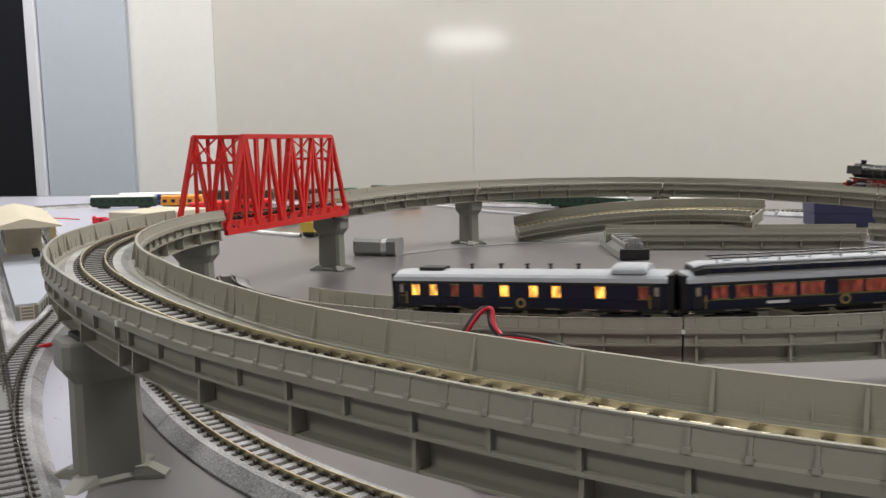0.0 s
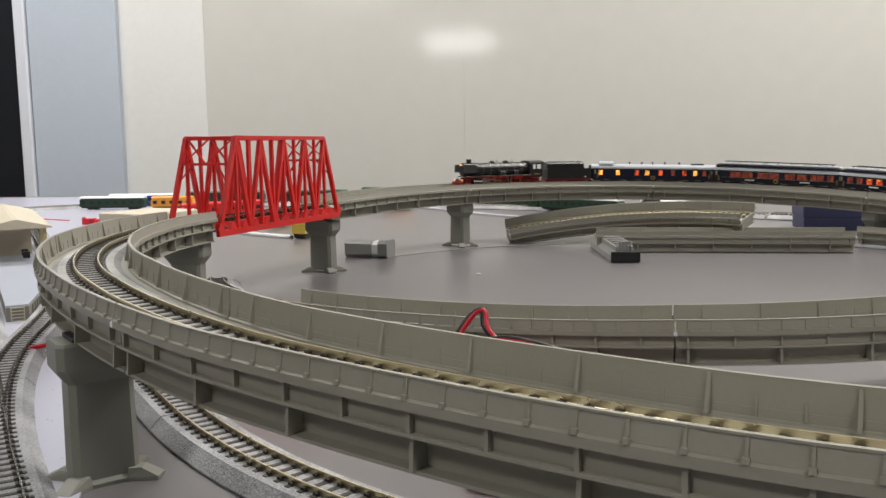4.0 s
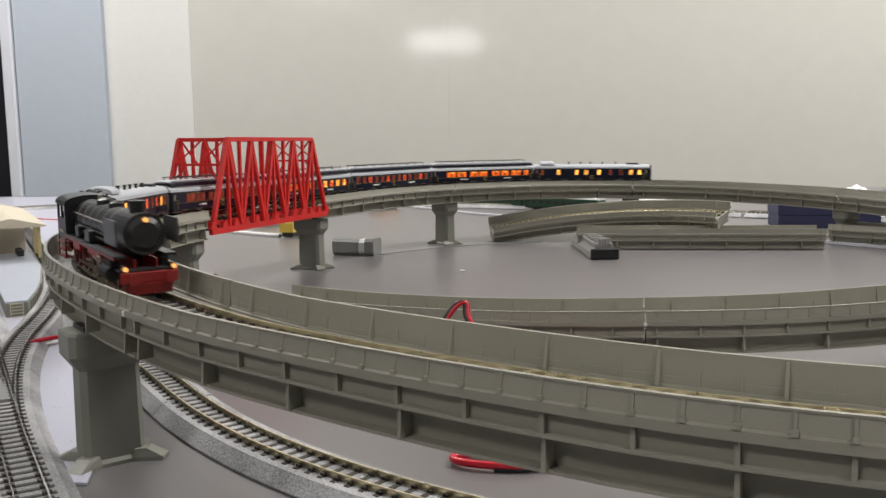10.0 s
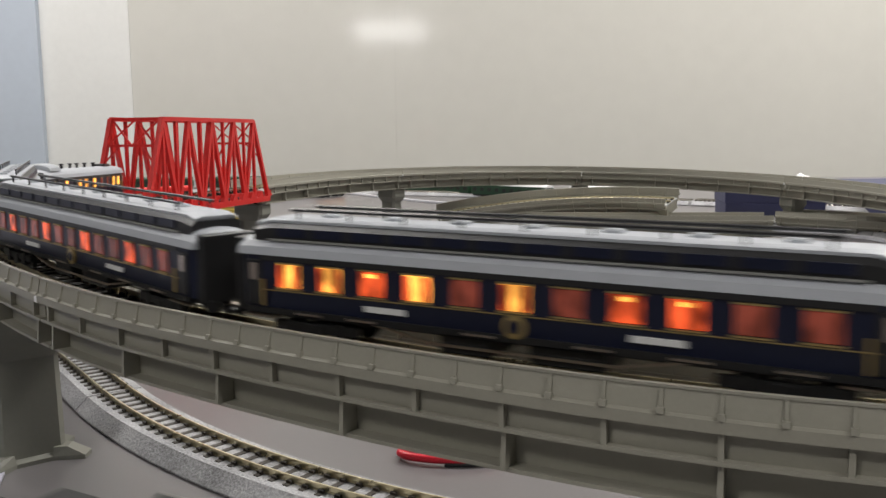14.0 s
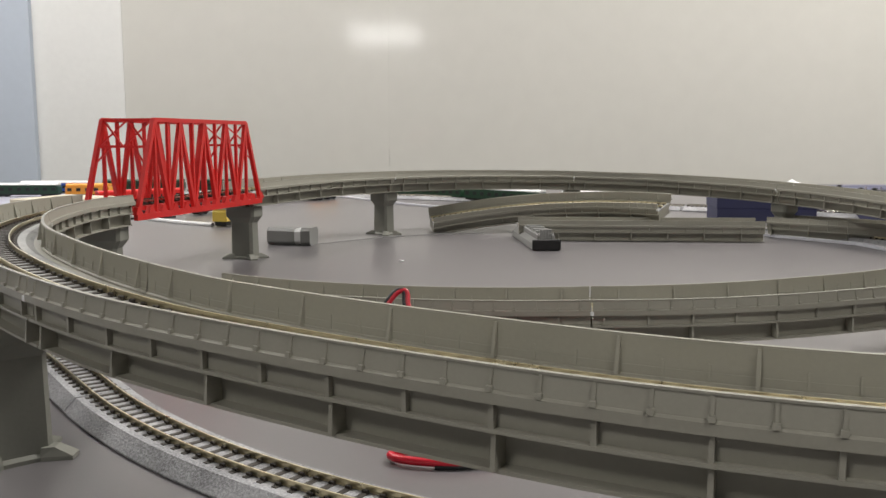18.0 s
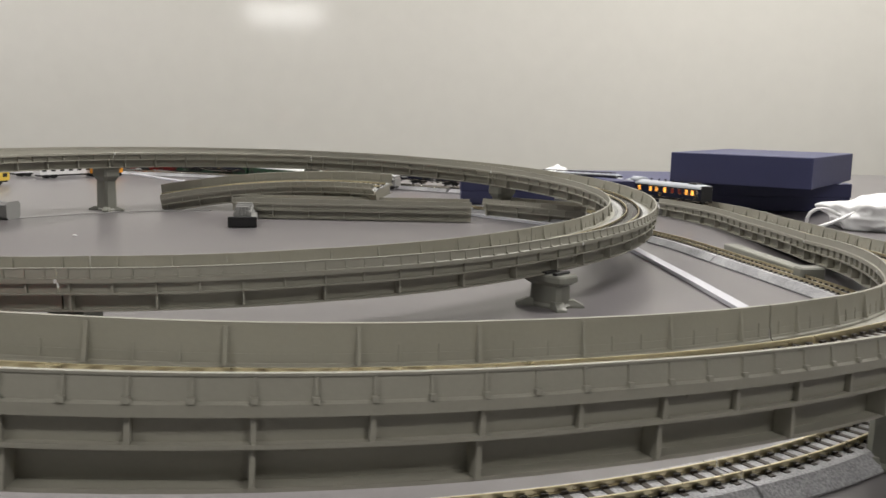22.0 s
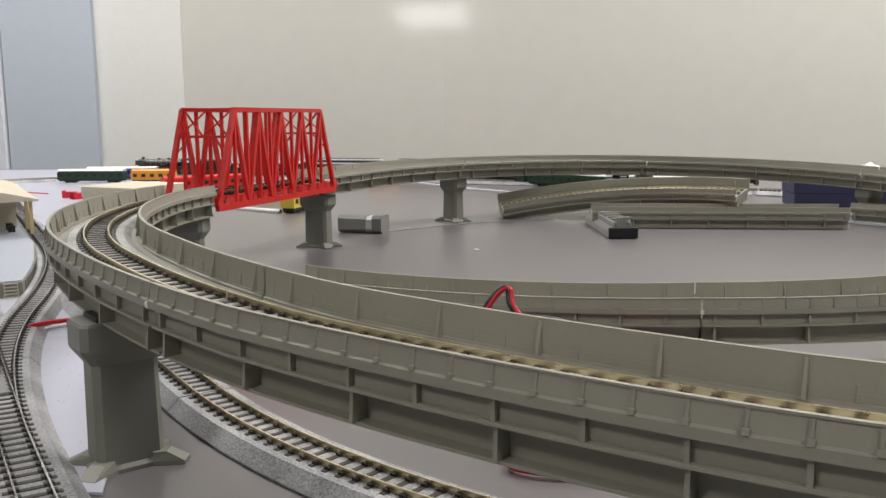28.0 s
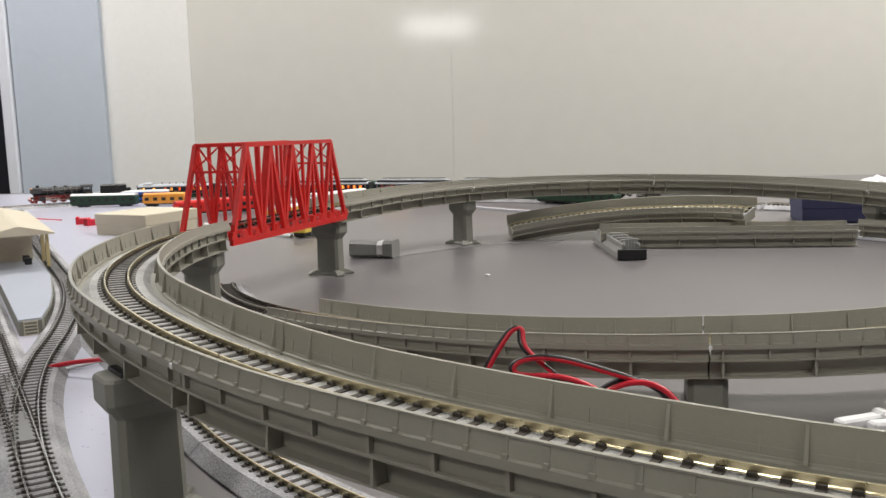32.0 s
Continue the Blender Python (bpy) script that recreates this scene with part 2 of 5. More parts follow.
M_MIDPANEL = glow("lamp_panel", (1.0, 0.98, 0.95), 12.0)

# ---- the line: pieces of constant radius, one after another ----
class Line:
    """A track's middle line: (length, curvature) pieces from a start, with heights by the way run."""

    def __init__(self, x, y, heading, s0, pieces, heights):
        self.s0, self.step = s0, 0.005
        xs, ys, hs, ss = [x], [y], [heading], [s0]
        for length, k in pieces:
            n = max(1, round(length / self.step))
            d = length / n
            for _ in range(n):
                a = hs[-1] + k * d / 2
                xs.append(xs[-1] + d * math.cos(a))
                ys.append(ys[-1] + d * math.sin(a))
                hs.append(hs[-1] + k * d)
                ss.append(ss[-1] + d)
        self.s, self.x, self.y, self.h = (np.array(v) for v in (ss, xs, ys, hs))
        self.zs, self.z = [a for a, _ in heights], [b for _, b in heights]
        self.end = ss[-1]

    def at(self, s):
        """Place and heading at a way run."""
        return (float(np.interp(s, self.s, self.x)), float(np.interp(s, self.s, self.y)),
                float(np.interp(s, self.zs, self.z)), float(np.interp(s, self.s, self.h)))

    def mat_at(self, s, lateral=0.0, up=0.0):
        x, y, z, h = self.at(s)
        x2, y2, z2, _ = self.at(s + 0.002)
        pitch = math.atan2(z2 - z, 0.002)
        m = Matrix.Translation((x, y, z)) @ Matrix.Rotation(h, 4, "Z") @ Matrix.Rotation(-pitch, 4, "Y")
        return m @ Matrix.Translation((0, lateral, up))


def sweep(bm, line, profile, s0, s1, step=0.012, base=None):
    """Skins an outline (lateral, up) along a line; base: the pose in whose space it is built."""
    n = max(2, math.ceil((s1 - s0) / step))
    inv = base.inverted() if base is not None else Matrix()
    rings = []
    for i in range(n + 1):
        x, y, z, h = line.at(s0 + (s1 - s0) * i / n)
        rings.append([inv @ Vector((x - a * math.sin(h), y + a * math.cos(h), z + u)) for a, u in profile])
    loft(bm, rings)


def rect(a0, a1, u0, u1):
    return [(a0, u0), (a1, u0), (a1, u1), (a0, u1)]


HALF = 0.0192   # half of the viaduct's width over the parapets
RAIL = -0.0054  # rail head under the parapet's top
GAUGE = 0.0045 + 0.0004
PITCH = 0.0062  # from sleeper to sleeper


def mesh_of(name, bm, mat):
    me = bpy.data.meshes.new(name)
    bm.to_mesh(me)
    bm.free()
    me.materials.append(mat)
    return me


def tie_mesh():
    bm = bmesh.new()
    box(bm, -0.0011, 0.0011, -0.0080, 0.0080, -0.0013, 0.0, 0.00015)
    for y in (-GAUGE, GAUGE):
        for d in (-1, 1):
            box(bm, -0.0010, 0.0010, y + d * 0.0010 - 0.0005, y + d * 0.0010 + 0.0005, -0.0001, 0.0008)
    return mesh_of("sleeper", bm, M_TIE)


TIE = tie_mesh()


def rib_mesh(name, w, h, d, taper=1.0):
    """An upright rib: w along the wall, h high (downwards from 0), d proud at its foot, towards +y."""
    bm = bmesh.new()
    t = d * taper
    a = [(-w / 2, 0, 0), (w / 2, 0, 0), (w / 2, t, 0), (-w / 2, t, 0)]
    b = [(-w / 2, 0, -h), (w / 2, 0, -h), (w / 2, d, -h), (-w / 2, d, -h)]
    loft(bm, [a, b])
    return mesh_of(name, bm, M_GREY)


RIB_OUT = rib_mesh("panel_rib", 0.0006, 0.0040, 0.0012, 0.40)
RIB_FOOT = rib_mesh("rib_foot", 0.0012, 0.0010, 0.0011, 0.8)
RIB_IN = rib_mesh("wall_rib", 0.0008, 0.0078, 0.0019, 0.12)
RIB_SMALL = rib_mesh("small_rib", 0.0005, 0.0036, 0.0005, 0.4)
STIFF_UP = rib_mesh("stiffener", 0.0010, 0.0052, 0.0014, 1.0)
STIFF_LOW = rib_mesh("stiffener", 0.0010, 0.0077, 0.0048, 0.9)
DEEP = 0.0205   # height of the viaduct from the parapet's top to its underside


def track_on(line, s0, s1, base, owner, up, rail_mat, ties=True):
    """Sleepers and two rails along a line, as parts of their owner."""
    inv = base.inverted()
    n = int((s1 - s0) / PITCH)
    if not ties:
        bm = bmesh.new()
        for i in range(n):
            m = inv @ line.mat_at(s0 + (i + .5) * (s1 - s0) / n, 0, up - 0.0021)
            loft(bm, [[m @ Vector((x, y, z)) for x, y in ((-.0011, -.0080), (.0011, -.0080), (.0011, .0080), (-.0011, .0080))] for z in (-.0013, 0)])
        part("sleeper_row", bm, M_TIE, owner)["kind"] = "stuff"
    for i in range(n if ties else 0):
        share("sleeper", TIE, inv @ line.mat_at(s0 + (i + .5) * (s1 - s0) / n, 0, up - 0.0021), owner)
    for side in (-1, 1):
        bm = bmesh.new()
        c = side * GAUGE
        sweep(bm, line, [(c - .0005, up - .0021), (c + .0005, up - .0021), (c + .00045, up - .0018), (c + .00026, up - .0015), (c + .00026, up - .0007),
                         (c + .00029, up - .0005), (c + .00029, up), (c - .00029, up), (c - .00029, up - .0005), (c - .00026, up - .0007), (c - .00026, up - .0015), (c - .00045, up - .0018)],
              s0, s1, 0.012, base)
        part("rail", bm, rail_mat, owner, "shiny metal rail")


def viaduct(line, s0, s1, label):
    """One section of single-track viaduct with parapets, girder, sleepers and rails."""
    base = line.mat_at((s0 + s1) / 2)
    inv = base.inverted()
    v = thing("viaduct_section", label, "model viaduct", "viaduct sections of the loop", m=base)
    a, b = s0 + 0.0004, s1 - 0.0004
    W = HALF
    bm = bmesh.new()
    # deck and box girder
    sweep(bm, line, [(-W + .0027, -.0096), (-W + .0027, -.0118), (-W + .0058, -.0121), (-W + .0060, -.0202), (W - .0060, -.0202), (W - .0058, -.0121),
                     (W - .0027, -.0118), (W - .0027, -.0096)], a, b, 0.012, base)
    part("deck", bm, M_GREY, v)
    for side in (-1, 1):
        bm = bmesh.new()
        q = [(W - .0007, 0), (W - .0016, 0), (W - .0017, -.0079), (W - .0020, -.0080), (W - .0021, -.0086), (W - .0028, -.0089), (W - .0028, -.0116), (W - .0018, -.0116), (W - .0018, -.0060), (W + .0002, -.0060), (W + .0001, -.0041)]
        sweep(bm, line, [(side * x, u) for x, u in q], a, b, 0.012, base)
        part("parapet", bm, M_GREY, v)
        bm = bmesh.new()
        sweep(bm, line, [(side * (W - .0015), -.0001), (side * (W - .0004), -.0001), (side * (W - .0004), .0004), (side * (W - .0015), .0004)], a, b, 0.012, base)
        part("coping", bm, M_COPING, v)
        bm = bmesh.new()
        q = [(W - .0004, -.0041), (W + .0003, -.0041), (W + .0008, -.0045), (W + .0008, -.0066), (W - .0004, -.0066)]
        sweep(bm, line, [(side * x, u) for x, u in q], a, b, 0.012, base)
        part("ledge", bm, M_GREY, v)
        for x, u0, u1 in ((.0000, -.0123, -.0115), (.0022, -.0206, -.0198)):
            bm = bmesh.new()
            sweep(bm, line, rect(*sorted((side * (W - .0062), side * (W - x))), u0, u1), a, b, 0.012, base)
            part("flange", bm, M_GREY, v)
        # uprights on the outer and inner faces of this wall
        turn = Matrix.Rotation(0 if side > 0 else math.pi, 4, "Z")
        n = round((b - a) / 0.0092)
        for i in range(n):
            s = a + (i + .5) * (b - a) / n
            if side < 0:
                share("panel_rib", RIB_OUT, inv @ line.mat_at(s, side * (W - .0007), -.0002) @ turn, v)
                share("rib_foot", RIB_FOOT, inv @ line.mat_at(s, side * W, -.0033) @ turn, v)
            if i % 2 == 0:
                share("stiffener", STIFF_UP, inv @ line.mat_at(s, side * (W - .0017), -.0065) @ turn, v)
            if i % 4 == 0:
                share("stiffener", STIFF_LOW, inv @ line.mat_at(s, side * (W - .0058), -.0122) @ turn, v)
        n = round((b - a) / 0.0097)
        for i in range(n):
            s = a + (i + .5) * (b - a) / n
            tall = i % 3 == 1
            share("wall_rib" if tall else "small_rib", RIB_IN if tall else RIB_SMALL,
                  inv @ line.mat_at(s, side * (W - .0016), -.0003 if tall else -.0042) @ Matrix.Rotation(math.pi if side > 0 else 0, 4, "Z"), v)
        # the white clip that holds this section to the next one
        bm = bmesh.new()
        box(bm, -.0006, .0012, -.0007, .0007, -.0010, .0010, .0003)
        clip = part("joint_clip", bm, M_WHITE, v, "small white joint clip")
        clip.matrix_basis = inv @ line.mat_at(b, side * (W + .0003), -.0058)
    bm = bmesh.new()
    sweep(bm, line, [(-.0145, -.0097), (.0145, -.0097), (.0112, -.0079), (-.0112, -.0079)], a, b, 0.012, base)
    part("ballast", bm, M_BALLAST, v, "pale grey ballast bed")
    track_on(line, a, b, base, v, RAIL, M_BRASS)
    return v


def ground_track(line, s0, s1, label, rail_mat=None, ties=True):
    """Track on a sloped ballast bed that lies on the table."""
    base = line.mat_at((s0 + s1) / 2)
    g = thing("track_section", label, "model track", "tracks on the table", m=base)
    bm = bmesh.new()
    sweep(bm, line, [(-.0156, .0004), (.0156, .0004), (.0156, .0010), (.0108, .0056), (-.0108, .0056), (-.0156, .0010)], s0, s1, 0.012, base)
    part("roadbed", bm, M_ROADBED, g, "grey ballast roadbed")
    track_on(line, s0, s1, base, g, 0.0080, rail_mat or M_BRASS, ties)
    return g


def pier(x, y, turn, top, group="viaduct piers", label="grey plastic viaduct pier with a splayed foot"):
    """A pier with flared head, tall body and a foot plate; top: the height of its head."""
    p = thing("viaduct_pier", label, "model pier", group, m=pose(x, y, 0, 0, 0, turn))
    f = 0.0050
    bm = bmesh.new()
    def oct_(w, d, c, z):
        return [(w, d - c, z), (w - c, d, z), (-w + c, d, z), (-w, d - c, z), (-w, -d + c, z), (-w + c, -d, z), (w - c, -d, z), (w, -d + c, z)]
    if top < 0.0165:
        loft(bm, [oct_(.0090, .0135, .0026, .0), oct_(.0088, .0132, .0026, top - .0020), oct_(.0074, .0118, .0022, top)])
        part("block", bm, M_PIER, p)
        return p
    h = min(0.0145, (top - f) * 0.45)
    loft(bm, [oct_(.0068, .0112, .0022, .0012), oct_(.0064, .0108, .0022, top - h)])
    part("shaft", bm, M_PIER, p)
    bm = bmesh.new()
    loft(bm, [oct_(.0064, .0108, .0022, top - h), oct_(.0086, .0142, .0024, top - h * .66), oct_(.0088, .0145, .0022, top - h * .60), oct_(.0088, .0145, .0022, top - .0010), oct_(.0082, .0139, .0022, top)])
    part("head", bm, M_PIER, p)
    for y in (-.0075, .0, .0075):
        bm = bmesh.new()
        box(bm, -.0070, .0070, y - .0016, y + .0016, top - .0002, top + .0016, .0003)
        part("saddle", bm, M_BLACK, p, "dark saddle under the girder")
    bm = bmesh.new()
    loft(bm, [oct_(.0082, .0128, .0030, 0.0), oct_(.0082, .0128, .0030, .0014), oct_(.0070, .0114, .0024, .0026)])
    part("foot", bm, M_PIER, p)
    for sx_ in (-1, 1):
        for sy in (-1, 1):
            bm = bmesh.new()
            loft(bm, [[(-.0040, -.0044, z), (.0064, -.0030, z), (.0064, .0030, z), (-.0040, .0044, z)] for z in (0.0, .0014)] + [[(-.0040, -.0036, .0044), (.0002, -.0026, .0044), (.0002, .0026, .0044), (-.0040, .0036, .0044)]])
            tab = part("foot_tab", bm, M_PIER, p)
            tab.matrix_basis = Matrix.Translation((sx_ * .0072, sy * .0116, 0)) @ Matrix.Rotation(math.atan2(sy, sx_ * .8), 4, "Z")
    return p

# the main line, from the ring's left end to the back of the right leg
MAIN = Line(-0.2677, 0.7099, -1.2620, -0.465, [
    (0.1162, 2.180), (0.1162, 2.180), (0.1162, 2.214), (0.1162, 3.323), (0.1162, 3.717), (0.1162, 3.384),
    (0.1162, 2.025), (0.1162, 2.533), (0.1162, 3.459), (0.1162, 3.412), (0.1162, 3.177), (0.1162, 3.491),
    (0.1162, 3.576), (0.1162, 3.111), (0.1162, 3.178), (0.1162, 3.002), (0.1162, 0.618), (0.1162, 1.005),
    (0.1162, 2.770), (0.1162, 1.774), (0.1162, 3.021), (0.1162, 2.133), (0.1162, 1.469), (0.1162, 3.465),
    (0.1162, 3.872), (0.1162, 2.754), (0.1162, 2.802), (0.1162, 1.089), (0.1162, 0.962), (0.1162, 1.103),
    (0.1162, 0.657), (0.1162, 0.446), (0.40, 2.42), (1.12, 0.50), (0.62, 2.80), (0.6, 0.0)], [
    (-0.465, 0.0130), (-0.349, 0.0187), (-0.232, 0.0245), (-0.116, 0.0301), (0.000, 0.0354), (0.116, 0.0385),
    (0.232, 0.0399), (0.349, 0.0409), (0.465, 0.0431), (0.581, 0.0475), (0.698, 0.0523), (0.814, 0.0574),
    (0.930, 0.0617), (1.046, 0.0648), (1.163, 0.0667), (1.279, 0.0674), (1.395, 0.0677), (1.511, 0.0672),
    (1.627, 0.0674), (1.744, 0.0706), (1.860, 0.0727), (1.976, 0.0723), (2.092, 0.0691), (2.209, 0.0688),
    (2.325, 0.0686), (2.441, 0.0641), (2.558, 0.0581), (2.674, 0.0502), (2.790, 0.0427), (2.906, 0.0351),
    (3.022, 0.0271), (3.20, 0.0215), (3.42, 0.0200), (3.75, 0.0148), (9.0, 0.0143)])

# ---- the hall ----
def slab(name, x0, x1, y0, y1, z0, z1, mat, label, category):
    bm = bmesh.new()
    box(bm, x0, x1, y0, y1, z0, z1)
    return tagged(part(name, bm, mat), label, category, kind="structure")


BACK = 2.45
# unseen floor, ceiling and outer walls, toned dark to cut bounce light
slab("floor", -4, 5, -12.5, 4.0, -0.80, -0.75, M_FLOOR, "grey hall floor under the tables", "floor")
slab("ceiling", -4, 5, -12.5, 4.0, CEILING, CEILING + 0.05, M_CEIL, "unseen hall ceiling with lamps, toned dark against bounce light", "ceiling")
slab("wall_south", -4, 5, -12.6, -12.5, -0.75, CEILING, M_HALL, "unseen end wall of the hall, toned dark against bounce light", "wall")
slab("wall_east", 4.9, 5.0, -12.5, 4.0, -0.75, CEILING, M_HALL, "unseen side wall of the hall, toned dark against bounce light", "wall")
slab("wall_west", -4.1, -4.0, -12.5, 4.0, -0.75, CEILING, M_HALL, "unseen side wall of the hall, toned dark against bounce light", "wall")
slab("wall_north", -0.945, -0.2072, BACK, BACK + 0.1, -0.75, CEILING, M_WALL, "glossy cream wall panel", "wall")
slab("wall_north_2", -0.2070, 5.0, BACK - 0.0012, BACK + 0.1, -0.75, CEILING, M_WALL, "glossy cream wall panel", "wall")
slab("wall_column", -1.178, -0.9265, BACK - 0.0022, BACK + 0.1, -0.75, CEILING, M_COLUMN, "white painted pillar between two walls", "wall")
slab("wall_north_3", -1.428, -1.170, BACK - 0.02, BACK + 0.1, -0.75, CEILING, M_BLUEWALL, "pale blue painted wall by the door", "wall")
slab("wall_north_4", -4.0, -2.45, BACK - 0.02, BACK + 0.1, -0.75, CEILING, M_BLUEWALL, "pale blue painted wall by the door", "wall")
slab("wall_lintel", -2.45, -1.430, BACK - 0.02, BACK + 0.1, 1.35, CEILING, M_BLUEWALL, "pale blue painted wall over the door", "wall")
door = tagged(new("door_1"), "black doorway with a white frame", "door", kind="structure")
door.matrix_basis = pose(-1.928, BACK, -0.75)
bm = bmesh.new()
box(bm, -0.45, 0.462, 0.06, 0.09, 0.0, 2.05)
part("leaf", bm, M_DOOR, door, "black door leaf")
for x0, x1 in ((-0.50, -0.45), (0.462, 0.496)):
    bm = bmesh.new()
    box(bm, x0, x1, -0.03, 0.08, 0.0, 2.10, 0.004)
    part("jamb", bm, M_FRAME, door)
bm = bmesh.new()
box(bm, -0.45, 0.462, -0.03, 0.08, 2.05, 2.10, 0.004)
part("head_jamb", bm, M_FRAME, door)
for lx, ly in LAMPS:
    t = thing("ceiling_lamp", "white ceiling lamp with two bright tubes", "ceiling lamp", "ceiling lamps", m=pose(lx, ly, CEILING))
    bm = bmesh.new()
    box(bm, -0.64, 0.64, -0.17, 0.17, -0.045, 0.0, 0.005)
    part("housing", bm, M_WHITE, t)
    bm = bmesh.new()
    deep = 0.26 if ly < -8 else 0.052
    box(bm, -0.60, 0.60, -0.15, 0.15, -deep, -0.0455, 0.004)
    part("diffuser", bm, M_FARPANEL if ly < -8 else M_MIDPANEL if ly < -5 else M_PANEL, t, "glowing lamp diffuser")

# ---- the tables ----
def table(x0, x1, y0, y1, label, mat):
    t = thing("table", label, "table", "tables under the layout", m=pose((x0 + x1) / 2, (y0 + y1) / 2, 0))
    hx, hy = (x1 - x0) / 2, (y1 - y0) / 2
    bm = bmesh.new()
    box(bm, -hx, hx, -hy, hy, -0.025, 0.0, 0.001)
    part("table_top", bm, mat, t)
    for sx_ in (-1, 1):
        for sy in (-1, 1):
            bm = bmesh.new()
            box(bm, sx_ * (hx - .08) - .02, sx_ * (hx - .08) + .02, sy * (hy - .08) - .02, sy * (hy - .08) + .02, -0.75, -0.025, 0.003)
            part("leg", bm, M_LGREY, t)
    return t


table(-1.35, 1.95, -0.75, 1.95, "dark grey glossy table under the model railway", M_TABLE)


def strip(points, width, height, label):
    """A thin pale strip that lies on the table."""
    bm = bmesh.new()
    pts = [Vector((x, y, 0)) for x, y in points]
    rings = []
    for i, p in enumerate(pts):
        d = (pts[min(i + 1, len(pts) - 1)] - pts[max(i - 1, 0)]).normalized()
        n = Vector((-d.y, d.x, 0)) * width / 2
        rings.append([p - n + Vector((0, 0, .0004)), p + n + Vector((0, 0, .0004)), p + n + Vector((0, 0, height)), p - n + Vector((0, 0, height))])
    loft(bm, rings)
    return tagged(part("edge_strip", bm, M_EDGE), label, "strip")


strip([(0.417, 0.44), (0.420, 0.56), (0.421, 0.715), (0.386, 0.878), (0.306, 0.974), (-0.083, 1.36), (-0.31, 1.655)], 0.008, 0.0030, "white plastic strip lying along the dark table")

# a thin pale sheet, added to paint the table's sheen under the station side
bm = bmesh.new()
out = [(-1.30, 0.26), (-0.150, 0.26), (-0.178, 0.34), (-0.32, 0.62), (-0.50, 1.0), (-0.62, 1.90), (-1.30, 1.90)]
loft(bm, [[(x, y, z) for x, y in out] for z in (0.0002, 0.0012)])
tagged(part("sheen_sheet", bm, M_SHEEN), "added thin lavender sheet that paints a pale sheen on the table", "board")

# ---- viaducts, bridge and piers ----
BRIDGE0, BRIDGE1 = 1.488, 1.672
cuts = [-0.262, 0.0, 0.288, 0.535, 0.78, 1.024, 1.262, BRIDGE0]
for a, b in zip(cuts, cuts[1:]):
    viaduct(MAIN, a, b, "grey plastic curved single-track viaduct section on piers")
cuts = [BRIDGE1, 1.862, 2.052, 2.300, 2.530, 2.78, 3.03, 3.25, 3.42]
for a, b in zip(cuts, cuts[1:]):
    viaduct(MAIN, a, b, "grey plastic curved single-track viaduct section on piers")
for s, d in ((-0.235, 0), (0.0, 0), (0.262, .010), (0.78, 0), (1.024, 0), (1.262, 0), (BRIDGE0 - .006, 0), (BRIDGE1 + .008, 0), (2.008, -.012), (2.60, 0), (2.80, 0)):
    x, y, z, h = MAIN.at(s)
    if z - DEEP > 0.008:
        pier(x + d, y - max(d, 0) * 1.3, math.degrees(h), z - DEEP - 0.0002)


